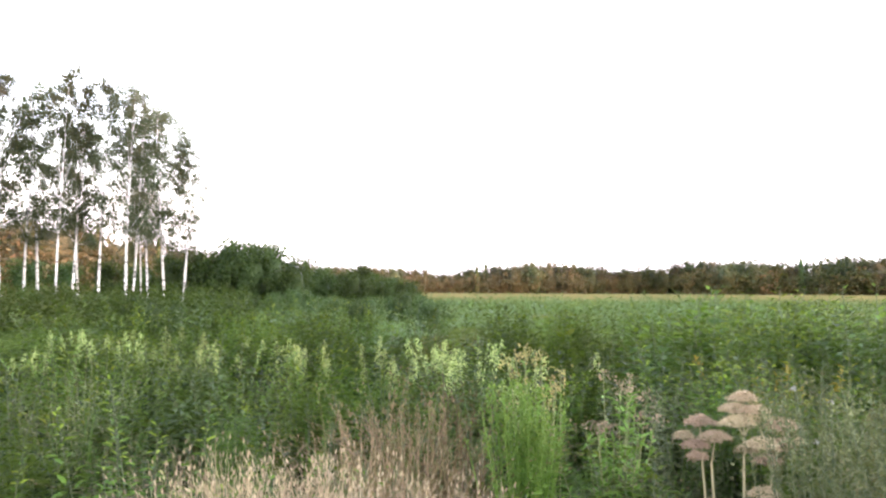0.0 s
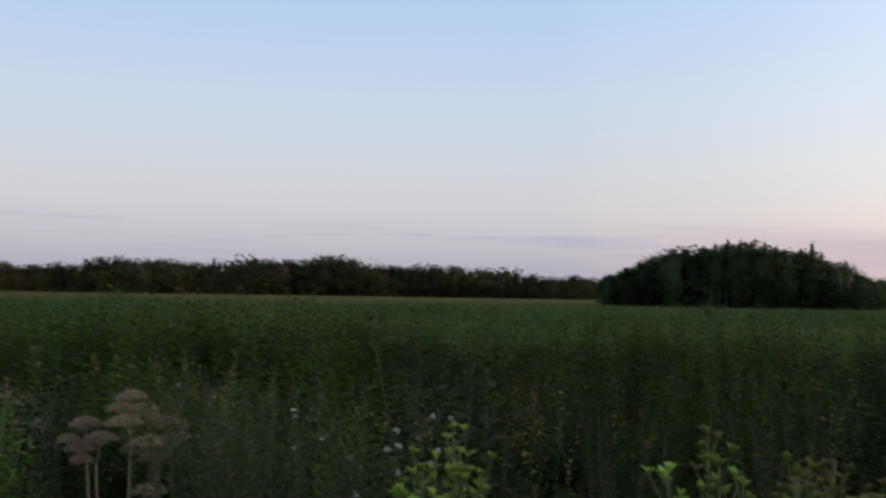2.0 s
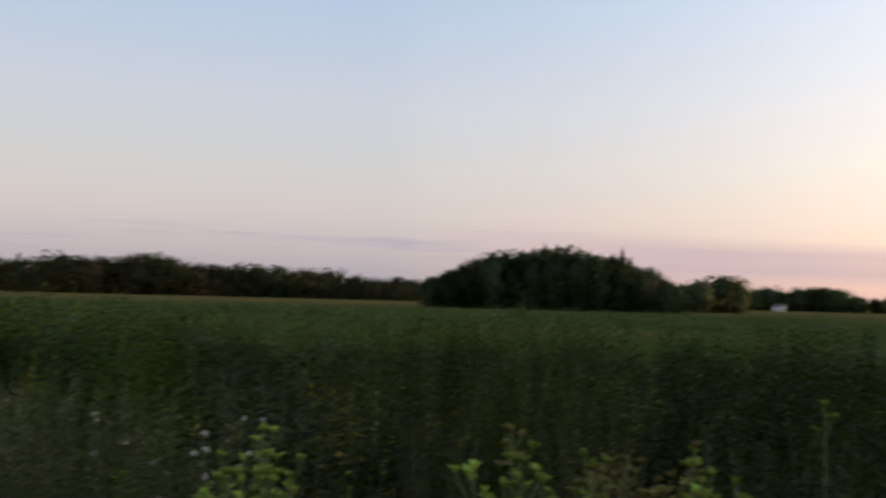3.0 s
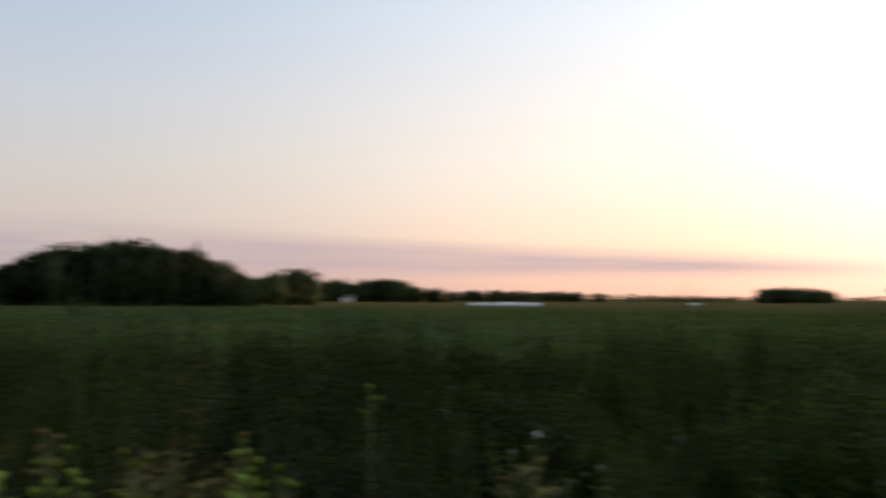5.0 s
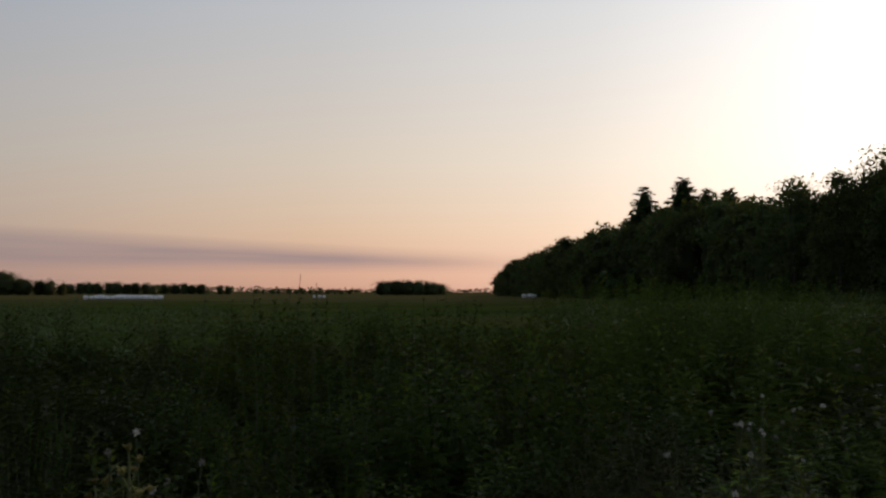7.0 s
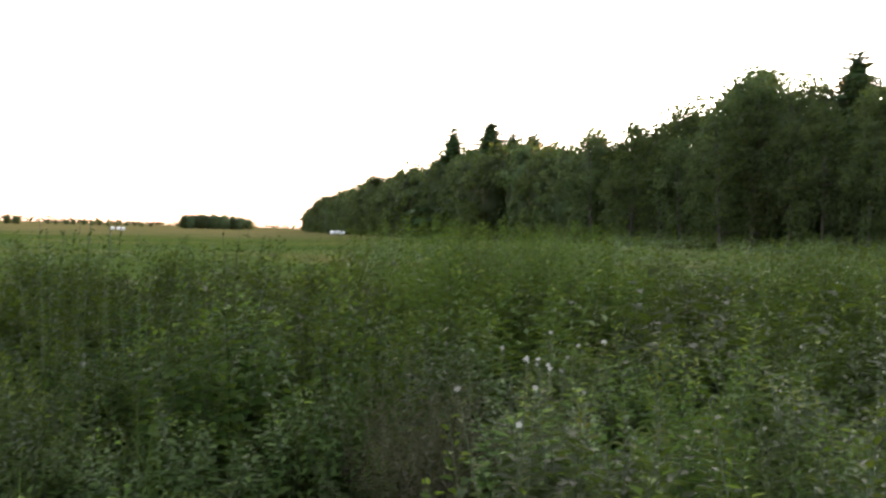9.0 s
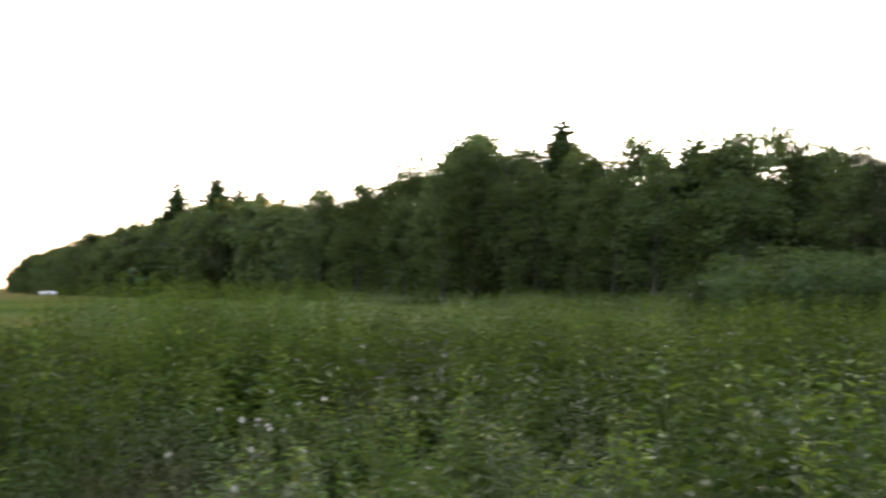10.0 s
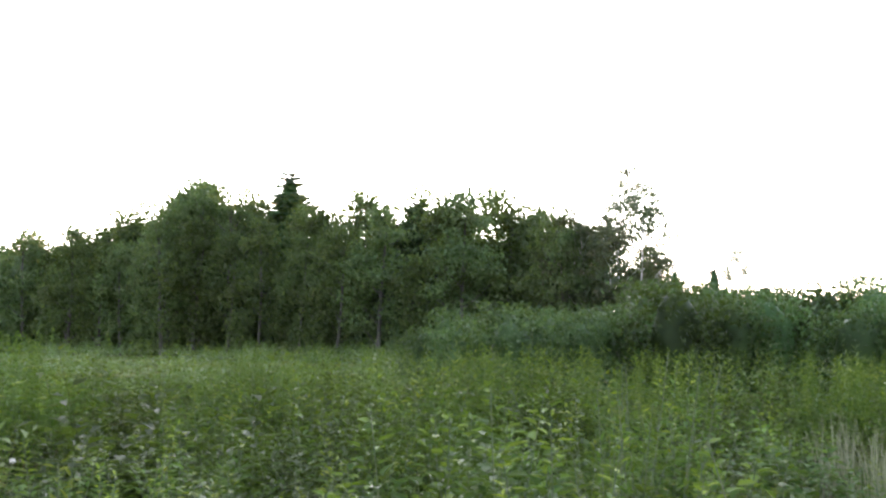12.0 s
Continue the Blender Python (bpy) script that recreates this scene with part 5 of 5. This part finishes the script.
G_TALL = "tall weeds over the rest"
for az, el, d, stems, spread in ((49.8, 1.3, 7.5, 6, 0.16), (48.6, 0.3, 7.8, 8, 0.3), (45.0, -0.6, 8.0, 5, 0.3), (52.5, -0.6, 8.5, 6, 0.4), (41.0, -1.2, 8.0, 6, 0.4), (44.0, -0.3, 9, 5, 0.3), (82.6, 1.0, 8.5, 3, 0.05), (81.2, 0.2, 8.5, 5, 0.2), (84.0, 0.5, 8.7, 3, 0.06), (86, 0.1, 9.0, 5, 0.2), (77.5, 0.0, 9.0, 6, 0.3), (90.5, 0.1, 9.0, 6, 0.3), (106.7, 0.6, 14, 22, 0.9), (104.5, 0.0, 14.5, 16, 0.8), (109, 0.0, 14, 16, 0.8), (126.6, 0.65, 14, 12, 0.5), (144.9, 0.2, 5.2, 9, 0.35), (146.6, -0.4, 5.0, 8, 0.3), (119.4, 0.2, 16, 10, 0.6), (132, 0.1, 16, 14, 0.9), (138, 0.2, 17, 14, 0.9), (151, 0.1, 15, 14, 0.9), (14.0, -0.1, 20, 18, 1.2), (17.2, -0.2, 19, 18, 1.2), (20.4, -0.2, 20, 20, 1.4), (24, -0.3, 20, 20, 1.4)):
    herb("tall_weed", "tall leafy green weed standing over the others", "weeds", az, d, el, stems, spread, (M_LIGHT, M_STEM), None, G_TALL, rows=40, size=0.075, ratio=0.34)

G_THISTLE = "thistles gone to white seed"
for az, el, d in ((31.6, -7.6, 4.2), (30.2, -8.2, 4.0), (28.0, -8.6, 3.9), (26.0, -6.5, 4.8), (33.0, -6.9, 4.6), (76.3, -7.6, 3.9), (74.9, -8.6, 3.8), (107.5, -6.8, 4.2), (109.0, -5.7, 6.1), (110.3, -5.6, 6.1), (110.0, -6.4, 5.6), (21.5, -5.2, 5.2)):
    herb("thistle", "grey-green thistle gone to white seed fluff", "wildflower", az, d, el, 4, 0.16, (M_GREY, M_STEM), ("fluff", M_FLUFF, 18, 0.017), G_THISTLE, rows=22, size=0.07, ratio=0.25)
G_GREYW = "grey mugwort clumps"
for az, el, d in ((20.6, -5.0, 4.6), (22.0, -4.4, 5.0), (23.4, -3.7, 5.4), (24.6, -4.6, 4.6), (26.5, -5.0, 4.4), (28.5, -5.6, 4.4)):
    herb("mugwort", "grey-green mugwort clump with dull flower spikes", "weeds", az, d, el, 18, 0.3, (M_GREY, M_STEM), ("plume", M_GREY, 24, 0.22), G_GREYW, rows=54, size=0.05, ratio=0.22, stem=0.003)


def tuft(name, label, az, d, el, blades_n, radius, mat, width=0.0035, spread=0.22, group="dry grass tufts"):
    x, y = spot(az, d)
    V, F = blades(np.array([[x, y]]), np.array([rise_to(az, el, d)]), blades_n, width, spread, radius, True)
    ob = new(name, mesh_quads(name, local(V, x, y), F, mat))
    ob.matrix_basis = pose(x, y, float(terrain(x, y)))
    return tagged(ob, label, "grass", group)


for az, el, d, r in ((-11.8, -8.8, 3.4, 0.10), (-10.6, -9.0, 3.3, 0.12), (-9.2, -9.3, 3.2, 0.14), (-7.6, -9.7, 3.2, 0.14), (-6.0, -9.9, 3.1, 0.15), (-4.4, -10.2, 3.1, 0.15), (-2.8, -10.4, 3.1, 0.15), (-1.2, -10.7, 3.1, 0.14), (0.4, -11.0, 3.1, 0.10), (-13.0, -10.6, 3.1, 0.08)):
    tuft("dry_grass_tuft", "tuft of straw-coloured dry grass with seed heads", az, d, el, 200, r, M_TAN, 0.0026)
for az, el, d, r in ((-3.6, -6.2, 5.0, 0.13), (-2.2, -5.3, 5.1, 0.14), (-0.8, -5.0, 5.1, 0.14), (0.6, -5.4, 5.1, 0.12)):
    tuft("reddish_grass_tuft", "tuft of reddish brown wiry dry grass", az, d, el, 170, r, M_RED, 0.0025, 0.5)
for az, el, d in ((156.8, -2.7, 10.0), (158.6, -3.3, 10.0)):
    tuft("pale_grass_tuft", "pale feathery reed grass plume among green weeds", az, d, el, 70, 0.09, M_REED, 0.005, 0.16)


def umbellifer():
    """A dead umbellifer: straw stems, and flat domed seed heads on fans of thin rays."""
    az, d = 17.0, 5.7
    x, y = spot(az, d)
    t = thing("umbellifer", "dead umbellifer with flat beige-pink seed heads on straw stems", "wildflower", place=pose(x, y, float(terrain(x, y))))
    ax = np.array([math.cos(radians(az)), -math.sin(radians(az)), 0])
    ay = np.array([math.sin(radians(az)), math.cos(radians(az)), 0])

    def at(u, w, z):
        return ax * u + ay * w + [0, 0, z]

    zt = EYE - float(terrain(x, y))
    # across, towards or away, height under the eye, radius
    heads = [(0.0, 0.0, -0.57, 0.07), (-0.05, 0.06, -0.64, 0.07), (0.06, -0.05, -0.63, 0.065), (-0.03, -0.07, -0.69, 0.085), (0.08, 0.09, -0.69, 0.06), (0.20, 0.02, -0.71, 0.085), (-0.23, 0.02, -0.71, 0.075), (-0.32, 0.03, -0.80, 0.045), (-0.15, -0.05, -0.78, 0.075), (-0.25, -0.06, -0.83, 0.06), (0.09, -0.10, -0.80, 0.08), (0.02, 0.05, -0.86, 0.055), (0.17, 0.06, -0.83, 0.08), (0.25, -0.03, -0.79, 0.045), (0.21, 0.10, -0.75, 0.055), (0.10, -0.14, -1.05, 0.075), (-0.24, -0.10, -0.89, 0.045), (0.12, -0.03, -0.90, 0.06), (0.08, -0.16, -1.13, 0.055)]
    forks = [at(0.0, 0, zt - 0.80), at(-0.22, 0.0, zt - 0.92), at(-0.17, -0.03, zt - 0.95), at(0.15, 0.02, zt - 0.98), at(0.10, -0.14, zt - 1.2)]
    A, B, ra, rb = [], [], [], []
    for f, root in zip(forks, (at(0.0, 0, -0.05), at(-0.16, 0.02, -0.05), at(-0.12, -0.04, -0.05), at(0.05, 0.02, -0.05), at(0.09, -0.12, -0.05))):
        A.append(root), B.append(f), ra.append(0.009), rb.append(0.006)
    for u, w, z, r in heads:
        r *= 1.15
        c = at(u, w, zt + z - 0.5 * r)
        f = forks[4] if z < -1.0 else min(forks[:4], key=lambda q: abs(float((q - c) @ ax)))
        A.append(f), B.append(c), ra.append(0.004), rb.append(0.003)
        n = 44
        k = np.arange(n)
        rr, an = r * np.sqrt((k + 0.5) / n), k * 2.4
        ends = c + np.stack([rr * np.cos(an), rr * np.sin(an), 0.62 * r * (1 - 0.8 * (rr / r) ** 2)], -1) + rng.normal(0, 0.003, (n, 3))
        rays = rods(np.repeat(c[None], n, 0), ends, 0.0012, 0.001, 3)
        m = 30
        P = np.repeat(ends, m, 0) + rng.normal(0, 1, (n * m, 3)) * [0.009, 0.009, 0.006]
        s = rng.uniform(0.006, 0.010, n * m)
        seeds = leaves(P, random_units(n * m) + [0, 0, 0.2], random_units(n * m) + [0, 0, 1], s, s * 0.7)
        part("seed_head", mesh_quads("seed_head", *join(rays, seeds), M_UMBEL), t)
    part("stem", mesh_quads("stem", *rods(np.array(A), np.array(B), np.array(ra), np.array(rb), 6), M_STALK, True), t, "straw-coloured branching stem")


umbellifer()
